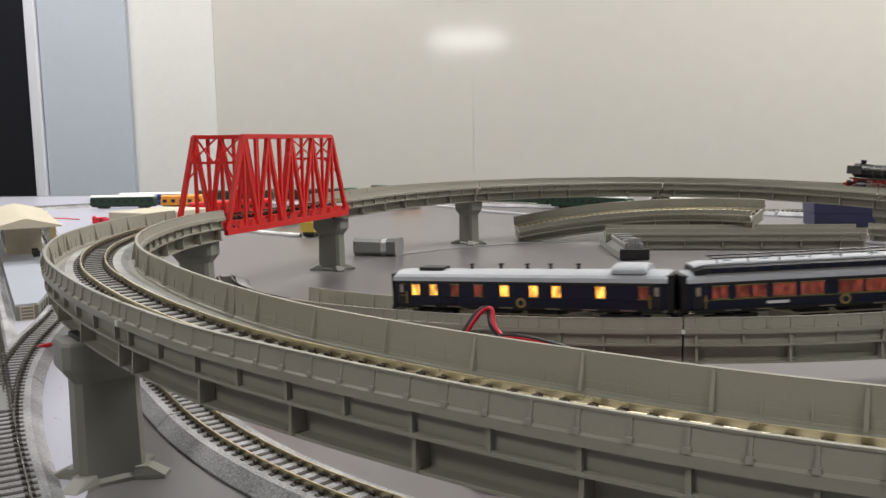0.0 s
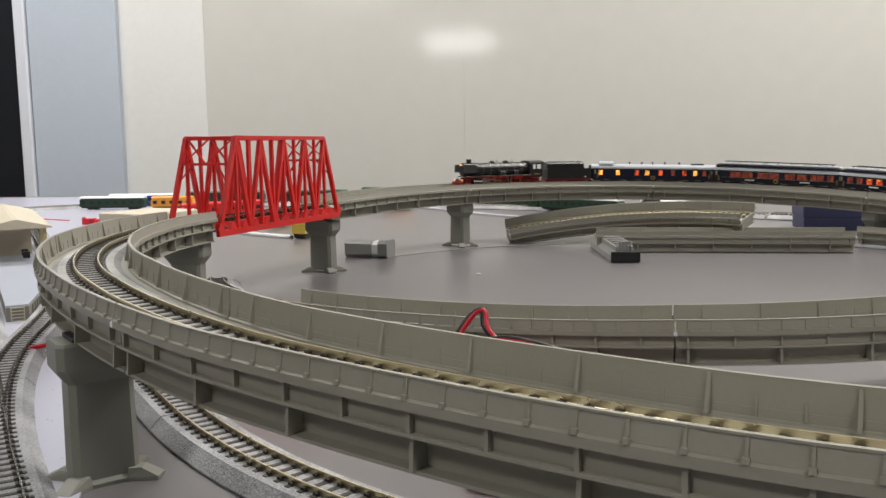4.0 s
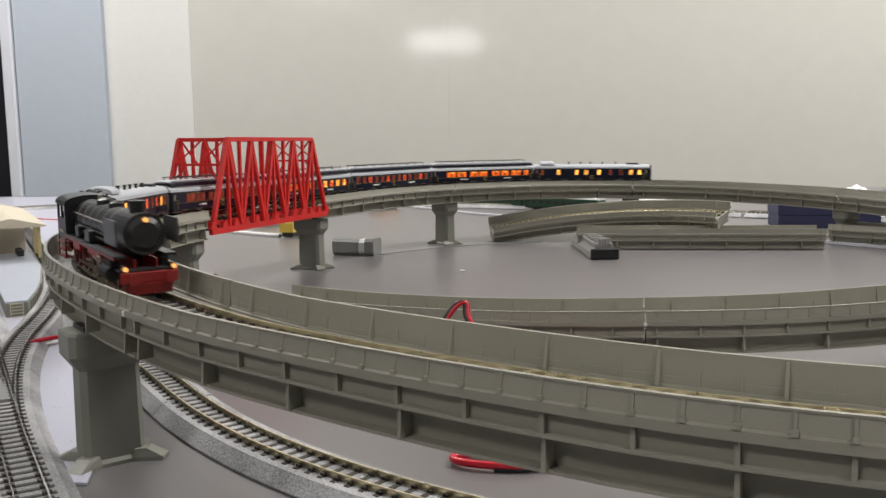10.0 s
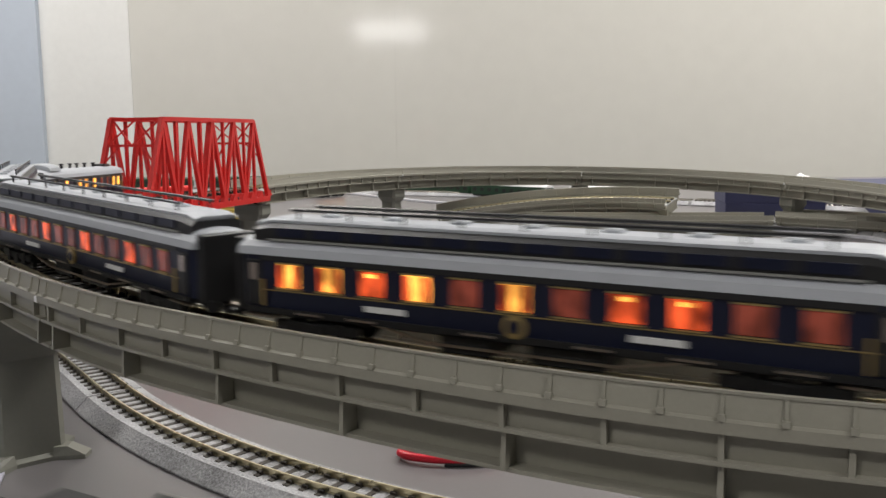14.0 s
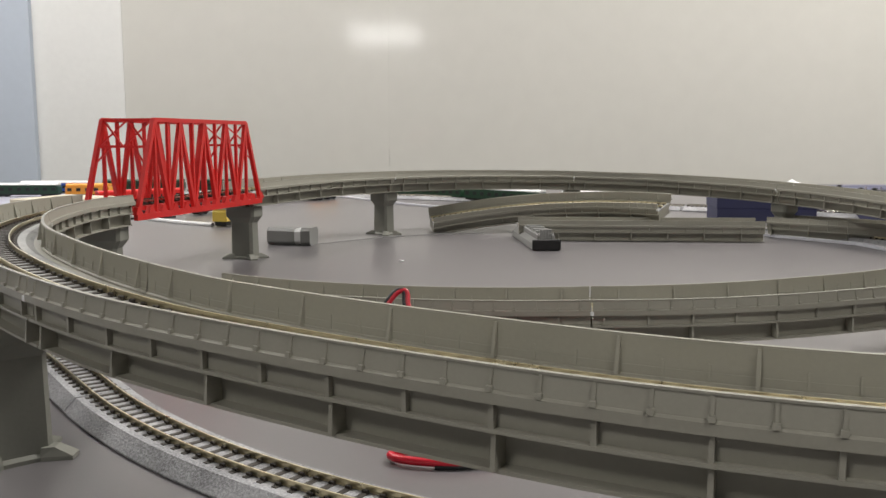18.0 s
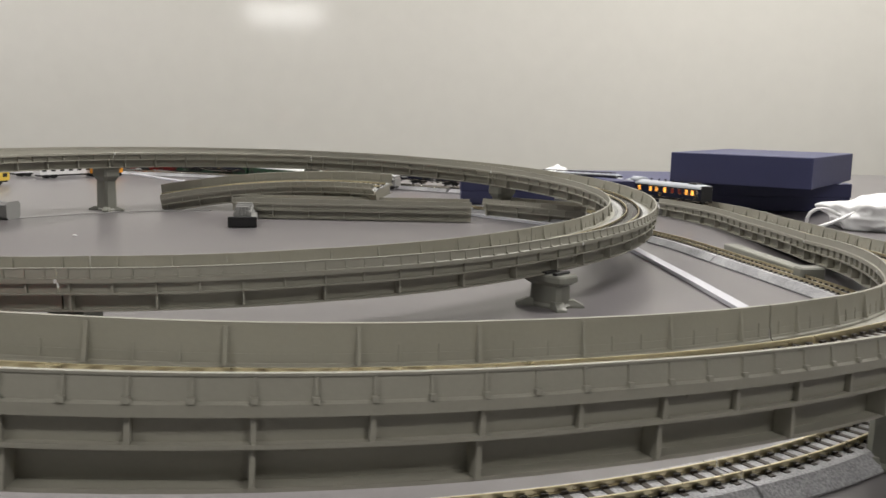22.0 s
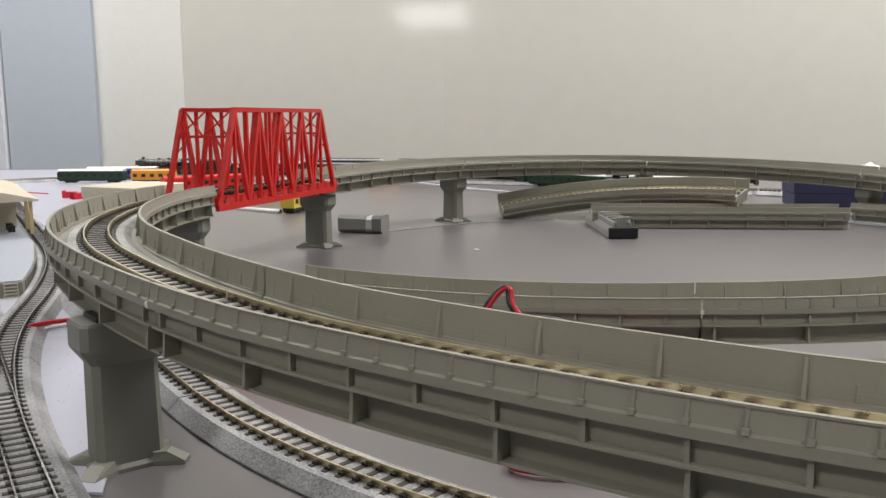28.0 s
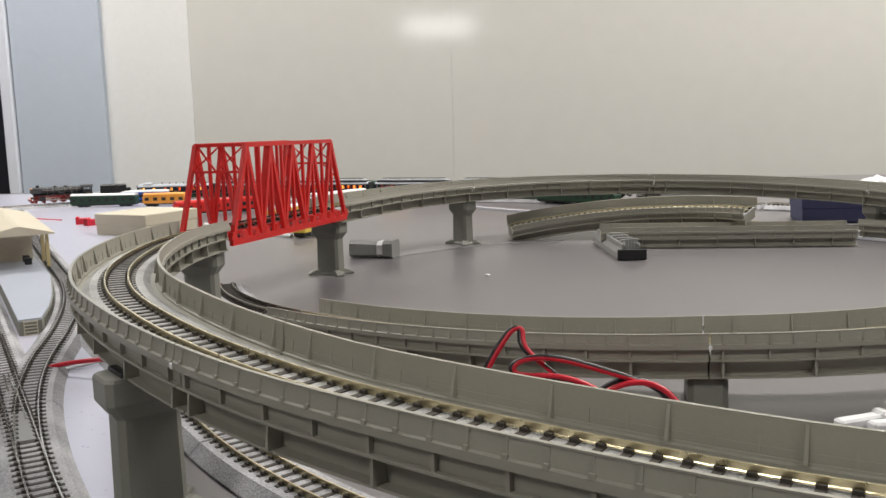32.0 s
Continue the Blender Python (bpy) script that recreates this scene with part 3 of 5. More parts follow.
def truss_bridge(a, b):
    """A red through-truss bridge between two places of the line."""
    pa, pb = MAIN.mat_at(a).translation, MAIN.mat_at(b).translation
    d = pb - pa
    length = d.length
    m = Matrix.Translation(pa) @ d.to_track_quat("X", "Z").to_matrix().to_4x4()
    t = thing("truss_bridge", "bright red plastic through-truss railway bridge", "model bridge", m=m)
    w, z0, z1 = 0.0205, -0.0150, 0.0510
    n = 8
    e = 0.014
    ends = length - 0.0015
    top0, top1 = 0.026, length - 0.026
    for side in (-1, 1):
        y = side * w
        bm = bmesh.new()
        bar(bm, (0.001, y, z0), (ends, y, z0), 0.0030, 0.0042)
        part("bottom_chord", bm, M_RED, t)
        bm = bmesh.new()
        bar(bm, (top0, y, z1), (top1, y, z1), 0.0030, 0.0030)
        part("top_chord", bm, M_RED, t)
        for x0, x1 in ((0.002, top0), (ends - .001, top1)):
            bm = bmesh.new()
            bar(bm, (x0, y, z0), (x1, y, z1), 0.0032, 0.0030)
            part("end_post", bm, M_RED, t)
        step = (top1 - top0) / n
        for i in range(n + 1):
            x = top0 + i * step
            bm = bmesh.new()
            bar(bm, (x, y, z0), (x, y, z1), 0.0022, 0.0020)
            part("vertical", bm, M_RED, t)
        for i in range(n):
            x = top0 + i * step
            bm = bmesh.new()
            up = i % 2 == 0
            bar(bm, (x, y, z1 if up else z0), (x + step, y, z0 if up else z1), 0.0028, 0.0030)
            part("diagonal", bm, M_RED, t)
        for x in [0.002 + i * (ends - .004) / 12 for i in range(13)]:
            bm = bmesh.new()
            prism(bm, [(x - .004, z0 + .002), (x + .004, z0 + .002), (x + .0015, z0 + .007), (x - .0015, z0 + .007)], y - .0017, y + .0017)
            part("gusset", bm, M_RED, t)
    step = (top1 - top0) / n
    for i in range(n + 1):
        x = top0 + i * step
        bm = bmesh.new()
        bar(bm, (x, -w, z1), (x, w, z1), 0.0020, 0.0022)
        part("cross_beam", bm, M_RED, t)
        if i < n:
            for sgn in (-1, 1):
                bm = bmesh.new()
                bar(bm, (x, -sgn * w, z1), (x + step, sgn * w, z1), 0.0012, 0.0010)
                part("wind_brace", bm, M_RED, t)
    for x0, x1 in ((0.002, top0), (ends - .001, top1)):
        for f in (0.72,):
            x = x0 + (x1 - x0) * f
            z = z0 + (z1 - z0) * f
            bm = bmesh.new()
            bar(bm, (x, -w, z), (x, w, z), 0.0014, 0.0018)
            part("portal_beam", bm, M_RED, t)
            for sgn in (-1, 1):
                bm = bmesh.new()
                bar(bm, (x, sgn * w * .95, z), (x1, 0, z1), 0.0010, 0.0012)
                part("portal_brace", bm, M_RED, t)
                bm = bmesh.new()
                bar(bm, (x, 0, z), (x1, sgn * w * .95, z1), 0.0010, 0.0012)
                part("portal_brace", bm, M_RED, t)
                bm = bmesh.new()
                bar(bm, (x - (x1 - x0) * .18, sgn * w * .95, z - (z1 - z0) * .18), (x, sgn * w * .45, z), 0.0010, 0.0012)
                part("portal_brace", bm, M_RED, t)
    bm = bmesh.new()
    box(bm, 0.001, ends, -w + .002, w - .002, -0.0130, -0.0116)
    part("bridge_floor", bm, M_BLACK, t, "dark bridge floor")
    inv = m.inverted()
    k = int(length / PITCH)
    for i in range(k):
        share("sleeper", TIE, Matrix.Translation(((i + .5) * length / k, 0, RAIL - .0021)), t)
    for y in (-GAUGE, GAUGE):
        bm = bmesh.new()
        box(bm, 0.0005, length - .0005, y - .0005, y + .0005, RAIL - .0021, RAIL)
        part("rail", bm, M_NICKEL, t, "shiny metal rail")
        bm = bmesh.new()
        box(bm, 0.0005, length - .0005, y * 2.2 - .001, y * 2.2 + .001, -0.0117, RAIL - .0034)
        part("stringer", bm, M_RED, t)
    return t


truss_bridge(BRIDGE0, BRIDGE1)

# the table tracks: a curve that runs under the near viaduct, and the station throat
LOW = Line(-0.3005, 0.5497, radians(-53), 0.0, [(0.25, 0.0), (0.085, 2.3), (0.44, 2.66), (0.38, 3.25), (0.17, 0.0), (0.30, 2.40), (0.42, 0.10)], [(0, 0.0), (3, 0.0)])
for a in range(8):
    ground_track(LOW, a * 0.255 + .0005, (a + 1) * 0.255 - .0005, "curved track with brass rails on a grey ballast bed", M_BRASS, a < 6)
STA = Line(-0.122, 0.188, 2.194, 0.0, [(0.12, 0.0), (0.12, -1.06), (0.12, -1.356), (0.14, 0.864), (0.14, 0.907), (0.20, 0.0), (0.62, -0.05)], [(0, 0.0), (5, 0.0)])
for a in range(6):
    ground_track(STA, a * 0.243 + .0005, (a + 1) * 0.243 - .0005, "track with bright rails on a grey ballast bed", M_NICKEL, a < 4)
# a second line crosses in front, its goods train runs by once
CROSS = Line(0.4720, -0.0980, radians(153.1), 0.0, [(1.40, 0.0)], [(0, 0.0002), (2, 0.0002)])
for a in range(5):
    ground_track(CROSS, a * 0.26 + .0005, (a + 1) * 0.26 - .0005, "straight track with brass rails on a grey ballast bed", M_BRASS, False)
SIDE = Line(-0.212, 0.314, radians(124.5), 0.0, [(0.80, 0.0)], [(0, -0.0003), (5, -0.0003)])
for a in range(3):
    g = ground_track(SIDE, a * 0.26 + .0005, (a + 1) * 0.26 - .0005, "siding track with bright rails on a grey ballast bed", M_NICKEL, a < 1)
    if a == 0:
        # check rails, frog and switch blades of the turnout
        inv = g.matrix_basis.inverted()
        for s0, s1, c in ((0.06, 0.115, -0.0028), (0.06, 0.115, 0.0080), (0.115, 0.145, 0.0006), (0.115, 0.145, -0.0016)):
            bm = bmesh.new()
            sweep(bm, SIDE, rect(c - .0004, c + .0004, .0058, .0078), s0, s1, 0.012, g.matrix_basis)
            part("check_rail", bm, M_NICKEL, g, "short bright check rail")
        bm = bmesh.new()
        sweep(bm, SIDE, rect(-.0040, .0034, .0056, .0066), 0.030, 0.072, 0.012, g.matrix_basis)
        part("switch_plate", bm, M_LGREY, g, "pale plate under the switch blades")


def ramp(s0, s1):
    """The low start of the climb: track on a bed that reaches down to the table."""
    base = MAIN.mat_at((s0 + s1) / 2)
    inv = base.inverted()
    g = thing("track_ramp", "grey ramp that carries the track up to the viaduct", "model track", m=base)
    n = 16
    rings = []
    for i in range(n + 1):
        x, y, z, h = MAIN.at(s0 + (s1 - s0) * i / n)
        rings.append([inv @ Vector((x - a * math.sin(h), y + a * math.cos(h), u)) for a, u in ((-.0185, .0005), (.0185, .0005), (.0185, max(.001, z - .0128)), (.0122, z - .0086), (-.0122, z - .0086), (-.0185, max(.001, z - .0128)))])
    bm = bmesh.new()
    loft(bm, rings)
    part("roadbed", bm, M_ROADBED, g, "grey ballast roadbed")
    track_on(MAIN, s0, s1, base, g, RAIL, M_NICKEL)
    return g


ramp(-0.462, -0.263)
ramp(3.421, 3.78)
# the line goes on along the back of the table
REAR = Line(*MAIN.at(3.785)[:2], MAIN.at(3.785)[3], 0.0, [(0.988, 0.50), (0.62, 2.80), (0.1, 0.0)], [(0, 0.0003), (5, 0.0003)])
for a in range(6):
    ground_track(REAR, a * 0.248 + .0005, (a + 1) * 0.248 - .0005, "track on a grey ballast bed along the back of the table", M_NICKEL, False)

# ---- loose things on the table ----
LOOSE = Line(-0.040, 1.000, radians(9.5), 0.0, [(0.262, -3.0)], [(0, 0.0212), (0.262, 0.0416)])
leaning = viaduct(LOOSE, 0.0, 0.262, "loose curved grey viaduct section leaning on another one")
leaning.matrix_basis = Matrix.Translation((0, 0, .0056)) @ leaning.matrix_basis @ Matrix.Rotation(radians(15), 4, "X")
LOOSE2 = Line(0.055, 0.931, radians(-2.5), 0.0, [(0.248, 0.0)], [(0, 0.0211), (1, 0.0211)])
viaduct(LOOSE2, 0.0, 0.248, "loose straight grey viaduct section lying on the table")
LOOSE3 = Line(0.33, 0.965, radians(-38), 0.0, [(0.124, 0.0)], [(0, 0.0211), (1, 0.0211)])
viaduct(LOOSE3, 0.0, 0.124, "short loose grey viaduct section lying on the table")


def lying_pier(x, y, turn, length):
    """A pier that lies on its side."""
    p = thing("loose_pier", "light grey loose viaduct pier lying on its side", "model pier", m=pose(x, y, 0.0088, 0, 0, turn))
    def ring(x_, w, d):
        c = .003
        return [(x_, w, d - c), (x_, w - c, d), (x_, -w + c, d), (x_, -w, d - c), (x_, -w, -d + c), (x_, -w + c, -d), (x_, w - c, -d), (x_, w, -d + c)]
    bm = bmesh.new()
    loft(bm, [ring(-length / 2, .0104, .0084), ring(length / 2 - .017, .0100, .0080)])
    part("shaft", bm, M_LGREY, p)
    bm = bmesh.new()
    loft(bm, [ring(length / 2 - .017, .0092, .0076), ring(length / 2 - .0100, .0092, .0076)])
    part("neck", bm, M_WHITE, p, "pale neck of the pier")
    bm = bmesh.new()
    loft(bm, [ring(length / 2 - .0100, .0106, .0088), ring(length / 2, .0106, .0088)])
    part("head", bm, M_LGREY, p)
    return p


bm = bmesh.new()
box(bm, -.066, .060, -.0055, .0055, .0006, .0100, .0008)
box(bm, .058, .070, -.0090, .0090, .0006, .0125, .0012)
box(bm, -.066, .058, -.0070, .0070, .0006, .0030, .0006)
ob = tagged(part("loose_beam", bm, M_PIER), "loose grey plastic girder lying on the table", "model beam")
ob.matrix_basis = pose(0.499, 0.630, 0, 0, 0, -88)
lying_pier(-0.172, 0.880, -14, 0.046)


def crate(x, y, turn):
    """A ribbed grey stack of track parts with a black end."""
    p = thing("track_parts", "grey ribbed stack of loose track parts with a black end", "model parts", m=pose(x, y, 0, 0, 0, turn))
    bm = bmesh.new()
    box(bm, -.0135, .0135, -.0605, -.0570, .0005, .0105, .0006)
    part("end_block", bm, M_BLACK, p, "black end block")
    bm = bmesh.new()
    prism(bm, [(-.0128, .0005), (.0128, .0005), (.0122, .0060), (.0085, .0100), (-.0085, .0100), (-.0122, .0060)], -.0570, .0650)
    part("base", bm, M_LGREY, p)
    for x_ in (-.0068, .0068):
        bm = bmesh.new()
        box(bm, x_ - .0016, x_ + .0016, -.0560, .0640, .0098, .0150, .0005)
        part("side_beam", bm, M_LGREY, p)
    for i in range(14):
        yy = -.054 + i * .0088
        bm = bmesh.new()
        box(bm, -.0076, .0076, yy - .0012, yy + .0012, .0135, .0178 if i % 2 else .0162, .0004)
        part("cross_piece", bm, M_LGREY, p)
    for i in range(4):
        yy = -.057 + i * .0012
        bm = bmesh.new()
        box(bm, -.006 + i * .003, -.003 + i * .003, yy - .0014, yy + .0004, .0085, .0200, .0004)
        part("lug", bm, M_LGREY, p)
    return p


crate(0.070, 0.893, 6)


def toy_car(x, y, turn, length, mat, label, w=.018, h=.024, roof=None):
    """A small railway vehicle standing on the table."""
    p = thing("model_wagon", label, "model wagon", "wagons on the table", m=pose(x, y, 0.0006, 0, 0, turn))
    bm = bmesh.new()
    prism(bm, [(-length / 2, .006), (length / 2, .006), (length / 2, h * .72), (length / 2 - .003, h * .86), (-length / 2 + .003, h * .86), (-length / 2, h * .72)], -w / 2, w / 2)
    part("body", bm, mat, p)
    bm = bmesh.new()
    loft(bm, [[(x_, y_ * .99, z_) for y_, z_ in arch(w / 2, h * .85, h * .16)] for x_ in (-length / 2 + .001, length / 2 - .001)])
    part("roof", bm, roof or M_LGREY, p)
    n = max(2, int(length / .014))
    for side in (-1, 1):
        for i in range(n):
            xx = -length / 2 + (i + .5) * length / n
            bm = bmesh.new()
            box(bm, xx - .0036, xx + .0036, min(side * w / 2, side * (w / 2 + .0004)), max(side * w / 2, side * (w / 2 + .0004)), h * .46, h * .68)
            part("window", bm, M_BLACK, p)
    bm = bmesh.new()
    box(bm, -length / 2 + .002, length / 2 - .002, -w * .4, w * .4, .0035, .0062)
    part("underframe", bm, M_BLACK, p)
    for xx in (-length * .32, length * .32):
        bm = bmesh.new()
        box(bm, xx - .009, xx + .009, -.007, .007, .0012, .0040, .0004)
        part("bogie", bm, M_BLACK, p)
        for dx in (-.006, .006):
            bm = bmesh.new()
            tube(bm, (xx + dx, -.0056, .0030), (xx + dx, .0056, .0030), .0030, 12)
            part("wheelset", bm, M_BLACK, p)
    return p


toy_car(-0.283, 1.070, 78, 0.060, M_YELLOW, "yellow model railcar with a pale roof", roof=M_BEIGE)
toy_car(-0.345, 1.235, 64, 0.110, M_YELLOW, "long yellow and cream model railcar", roof=M_WHITE)
toy_car(-0.330, 1.47, 52, 0.120, M_WHITE, "white model express car standing on the table", roof=M_WHITE)
toy_car(-0.280, 1.44, 52, 0.120, M_WHITE, "white model express car standing on the table", roof=M_LGREY)
toy_car(-0.235, 1.47, 55, 0.050, M_ORANGE, "small orange model railcar standing on the table", roof=M_YELLOW)
toy_car(-0.50, 1.36, 40, 0.130, M_RED, "red model coach standing on the table", roof=M_RED)
for i in range(4):
    toy_car(0.06 - i * 0.118, 1.395 + i * 0.106, 138, 0.152, M_GREEN, "dark green model coach with a pale roof", roof=M_WHITE if i == 0 else M_GREEN)
toy_car(0.19, 1.32, 150, 0.10, M_LGREY, "grey model wagon standing on the table", roof=M_WHITE)
toy_car(-0.760, 1.530, 2, 0.118, M_GREEN, "dark green model coach standing on the table", roof=M_WHITE)
toy_car(-0.735, 1.600, 3, 0.130, M_BLUE2, "pale blue model coach standing on the table", roof=M_WHITE)
toy_car(-0.645, 1.520, 2, 0.075, M_ORANGE, "orange model container wagon", roof=M_ORANGE)
toy_car(-0.60, 1.66, 4, 0.150, M_GREEN, "dark green model coach standing on the table", roof=M_GREEN)
toy_car(-0.44, 1.67, 4, 0.150, M_GREEN, "dark green model coach standing on the table", roof=M_GREEN)


def carton(name, x, y, z, turn, lx, ly, lz, mat, label, lid=True):
    p = thing(name, label, "box", m=pose(x, y, z, 0, 0, turn))
    bm = bmesh.new()
    box(bm, -lx / 2, lx / 2, -ly / 2, ly / 2, 0, lz * (.55 if lid else 1), .0008)
    part("base", bm, mat, p)
    if lid:
        bm = bmesh.new()
        box(bm, -lx / 2 - .001, lx / 2 + .001, -ly / 2 - .001, ly / 2 + .001, lz * .5, lz, .0010)
        part("lid", bm, mat, p)
    return p


carton("navy_box", 0.640, 1.170, 0.0005, 3, 0.320, 0.20, 0.036, M_NAVY, "flat dark blue cardboard box on the table")
carton("navy_box", 0.700, 1.100, 0.0368, -38, 0.165, 0.24, 0.036, M_NAVY, "dark blue cardboard box lying on another box", lid=False)
carton("navy_box", 0.370, 1.130, 0.0005, -4, 0.118, 0.066, 0.033, M_NAVY, "small dark blue cardboard box beyond the loop")
carton("beige_box", -0.512, 1.130, 0.0005, -22, 0.086, 0.092, 0.028, M_BEIGE, "cream plastic box beside the tracks")
for (x, y, z, rz, ry, L_) in ((-0.655, 1.24, .0060, 20, 0, .020), (-0.635, 1.22, .0060, 60, 0, .016)):
    p = thing("plug", "small red plastic plug on the table", "plug", m=pose(x, y, z, 0, ry, rz))
    bm = bmesh.new()
    box(bm, -L_ / 2, L_ / 2, -.0045, .0045, -.0056, .004, .001)
    part("plug_body", bm, M_WIRERED, p)
    bm = bmesh.new()
    box(bm, -L_ / 2, -L_ / 2 + .005, -.005, .005, -.0056, .006, .001)
    part("plug_grip", bm, M_WIRERED, p)


def wire(points, r, mat, label):
    """A round cable through some points."""
    cu = bpy.data.curves.new("cable", "CURVE")
    cu.dimensions, cu.bevel_depth, cu.bevel_resolution = "3D", r, 3
    sp = cu.splines.new("NURBS")
    sp.points.add(len(points) - 1)
    for p, q in zip(sp.points, points):
        p.co = (*q, 1)
    sp.use_endpoint_u, sp.order_u, sp.resolution_u = True, 4, 8
    cu.materials.append(mat)
    return tagged(new("cable", cu), label, "cable")


# red and black feeder wires looped over the ring
def feeder(dx, dz, mat, label, r=.0012):
    wire([(-0.052 + dx, 0.364, .0010), (-0.047 + dx, 0.368, .0120), (-0.041 + dx, 0.372, .0248), (-0.036 + dx, 0.374, .0335), (-0.0315 + dx, 0.376, .0400), (-0.0285 + dx, 0.377, .0432), (-0.0245 + dx, 0.377, .0428 + dz),
          (-0.0255 + dx, 0.375, .0380), (-0.0228 + dx, 0.372, .0333), (-0.0143, 0.370, .0271 + dz), (-0.005, 0.367, .0190), (0.004, 0.362, .0090), (0.012, 0.357, .0010)], r, mat, label)
    wire([(0.046 + dx, 0.352, .0010), (0.042, 0.358, .0080), (0.037 + dx, 0.363, .0150 + dz), (0.030 + dx, 0.366, .0205), (0.0175, 0.367, .0240 + dz), (-0.004, 0.367, .0308 + dz), (-0.0166, 0.366, .0335 + dz), (-0.0275 + dx, 0.365, .0320),
          (-0.0300 + dx, 0.364, .0280), (-0.0255, 0.363, .0255 - dz), (-0.0127, 0.362, .0268 - dz), (0.0012, 0.361, .0235), (0.0129, 0.358, .0160), (0.022, 0.354, .0060), (0.026, 0.352, .0010)], r, mat, label)


feeder(0.0, 0.0, M_WIRERED, "thin red feeder wire looped beside the viaduct")
feeder(-0.0013, 0.0008, M_WIREBLK, "thin black feeder wire looped beside the viaduct", .0010)
wire([(-0.0010, 0.364, .0010), (0.003, 0.368, .0150), (0.010, 0.369, .0215), (0.020, 0.369, .0235), (0.029, 0.367, .0215), (0.035, 0.364, .0150), (0.042, 0.360, .0010)], .0012, M_WIREBLK, "thin black feeder wire beside the viaduct")
wire([(-0.0020, 0.360, .0010), (0.002, 0.364, .0130), (0.010, 0.365, .0200), (0.021, 0.365, .0232), (0.031, 0.363, .0220), (0.038, 0.360, .0160), (0.046, 0.356, .0010)], .0012, M_WIRERED, "thin red feeder wire bent over beside the viaduct")
wire([(0.020, 0.300, .0012), (0.000, 0.296, .0014), (-0.020, 0.294, .0018), (-0.0285, 0.287, .0022), (-0.018, 0.281, .0022), (0.000, 0.280, .0020), (0.012, 0.284, .0014), (0.024, 0.300, .0012), (0.034, 0.330, .0012)], .0014, M_WIRERED, "red wire lying on the table under the viaduct")
wire([(-0.010, 0.2800, .0008), (-0.002, 0.2790, .0008), (0.010, 0.2810, .0008), (0.030, 0.292, .0008)], .0008, M_WIREBLK, "black wire lying on the table under the viaduct")
wire([(-0.285, 0.457, .0040), (-0.270, 0.452, .0085), (-0.248, 0.448, .0115), (-0.222, 0.450, .0120), (-0.19, 0.462, .0040), (-0.18, 0.47, .0014)], .0013, M_WIRERED, "red wire under the viaduct")
wire([(-0.285, 0.455, .0010), (-0.272, 0.463, .0030), (-0.258, 0.480, .0040), (-0.244, 0.50, .0010)], .0010, M_WHITE, "white wire under the viaduct")
wire([(-0.262, 0.640, .0010), (-0.250, 0.622, .0060), (-0.236, 0.612, .0070), (-0.228, 0.610, .0010)], .0014, M_WIRERED, "red wire beside a pier")
wire([(-0.470, 0.870, .0012), (-0.500, 0.97, .0012), (-0.540, 1.06, .0012), (-0.500, 1.09, .0012), (-0.450, 1.12, .0012), (-0.38, 1.16, .0012)], .0012, M_WIREBLK, "thin dark cable lying on the table")
wire([(-0.30, 1.05, .0015), (-0.36, 1.08, .0015), (-0.42, 1.13, .0015), (-0.46, 1.20, .0015)], .0030, M_WHITE, "white cable lying on the table")
wire([(-0.72, 1.30, .0012), (-0.80, 1.34, .0012), (-0.92, 1.40, .0012), (-1.0, 1.52, .0012)], .0014, M_WIRERED, "red cable lying on the table")
wire([(-0.155, 0.87, .0006), (-0.10, 0.93, .0006), (-0.06, 0.965, .0006), (0.02, 0.98, .0006)], .0004, M_LGREY, "thin grey thread on the table")


# station: island platform, shelter on posts
def platform():
    p = thing("station_platform", "grey model island platform with a reflection-toned top and a ladder", "model platform", m=pose(-0.348, 0.546, 0, 0, 0, 124.5))
    bm = bmesh.new()
    out = [(0.0, -.011), (0.0, .003), (.62, .003), (.62, -.038), (.19, -.038), (.10, -.029), (.045, -.021)]
    loft(bm, [[(x, y, z) for x, y in out] for z in (.0005, .0105)])
    part("platform_wall", bm, M_PIER, p)
    bm = bmesh.new()
    loft(bm, [[(x + (.001 if x < .2 else 0), y * .97, z) for x, y in out] for z in (.0105, .0118)])
    part("platform_top", bm, M_PLATFORM, p, "glossy platform surface with a pale reflection in its colour")
    for y in (-.008, .000):
        bm = bmesh.new()
        bar(bm, (-.0012, y, .0005), (-.0012, y, .0115), .0006, .0006)
        part("ladder_rail", bm, M_BEIGE, p)
    for i in range(5):
        bm = bmesh.new()
        bar(bm, (-.0012, -.008, .0015 + i * .0022), (-.0012, .000, .0015 + i * .0022), .0006, .0006)
        part("ladder_rung", bm, M_BEIGE, p)
    for i in range(14):
        bm = bmesh.new()
        box(bm, .205 + i * .03 - .001, .205 + i * .03 + .001, -.0386, -.038, .001, .0100)
        part("wall_rib", bm, M_PIER, p)
    for i in range(9):
        q = .012 + i * .0098
        y = float(np.interp(q, [0, .045, .10], [-.011, -.021, -.029]))
        bm = bmesh.new()
        box(bm, q - .0008, q + .0008, y - .0007, y + .001, .001, .0100)
        part("wall_rib", bm, M_PIER, p)
    return p


# pale blue tone: the reflection on the platform's top, put into its colour
M_PLATFORM = material("platform_pale_reflection", (0.40, 0.43, 0.50), 0.35, grain=0.02, size=200)
platform()


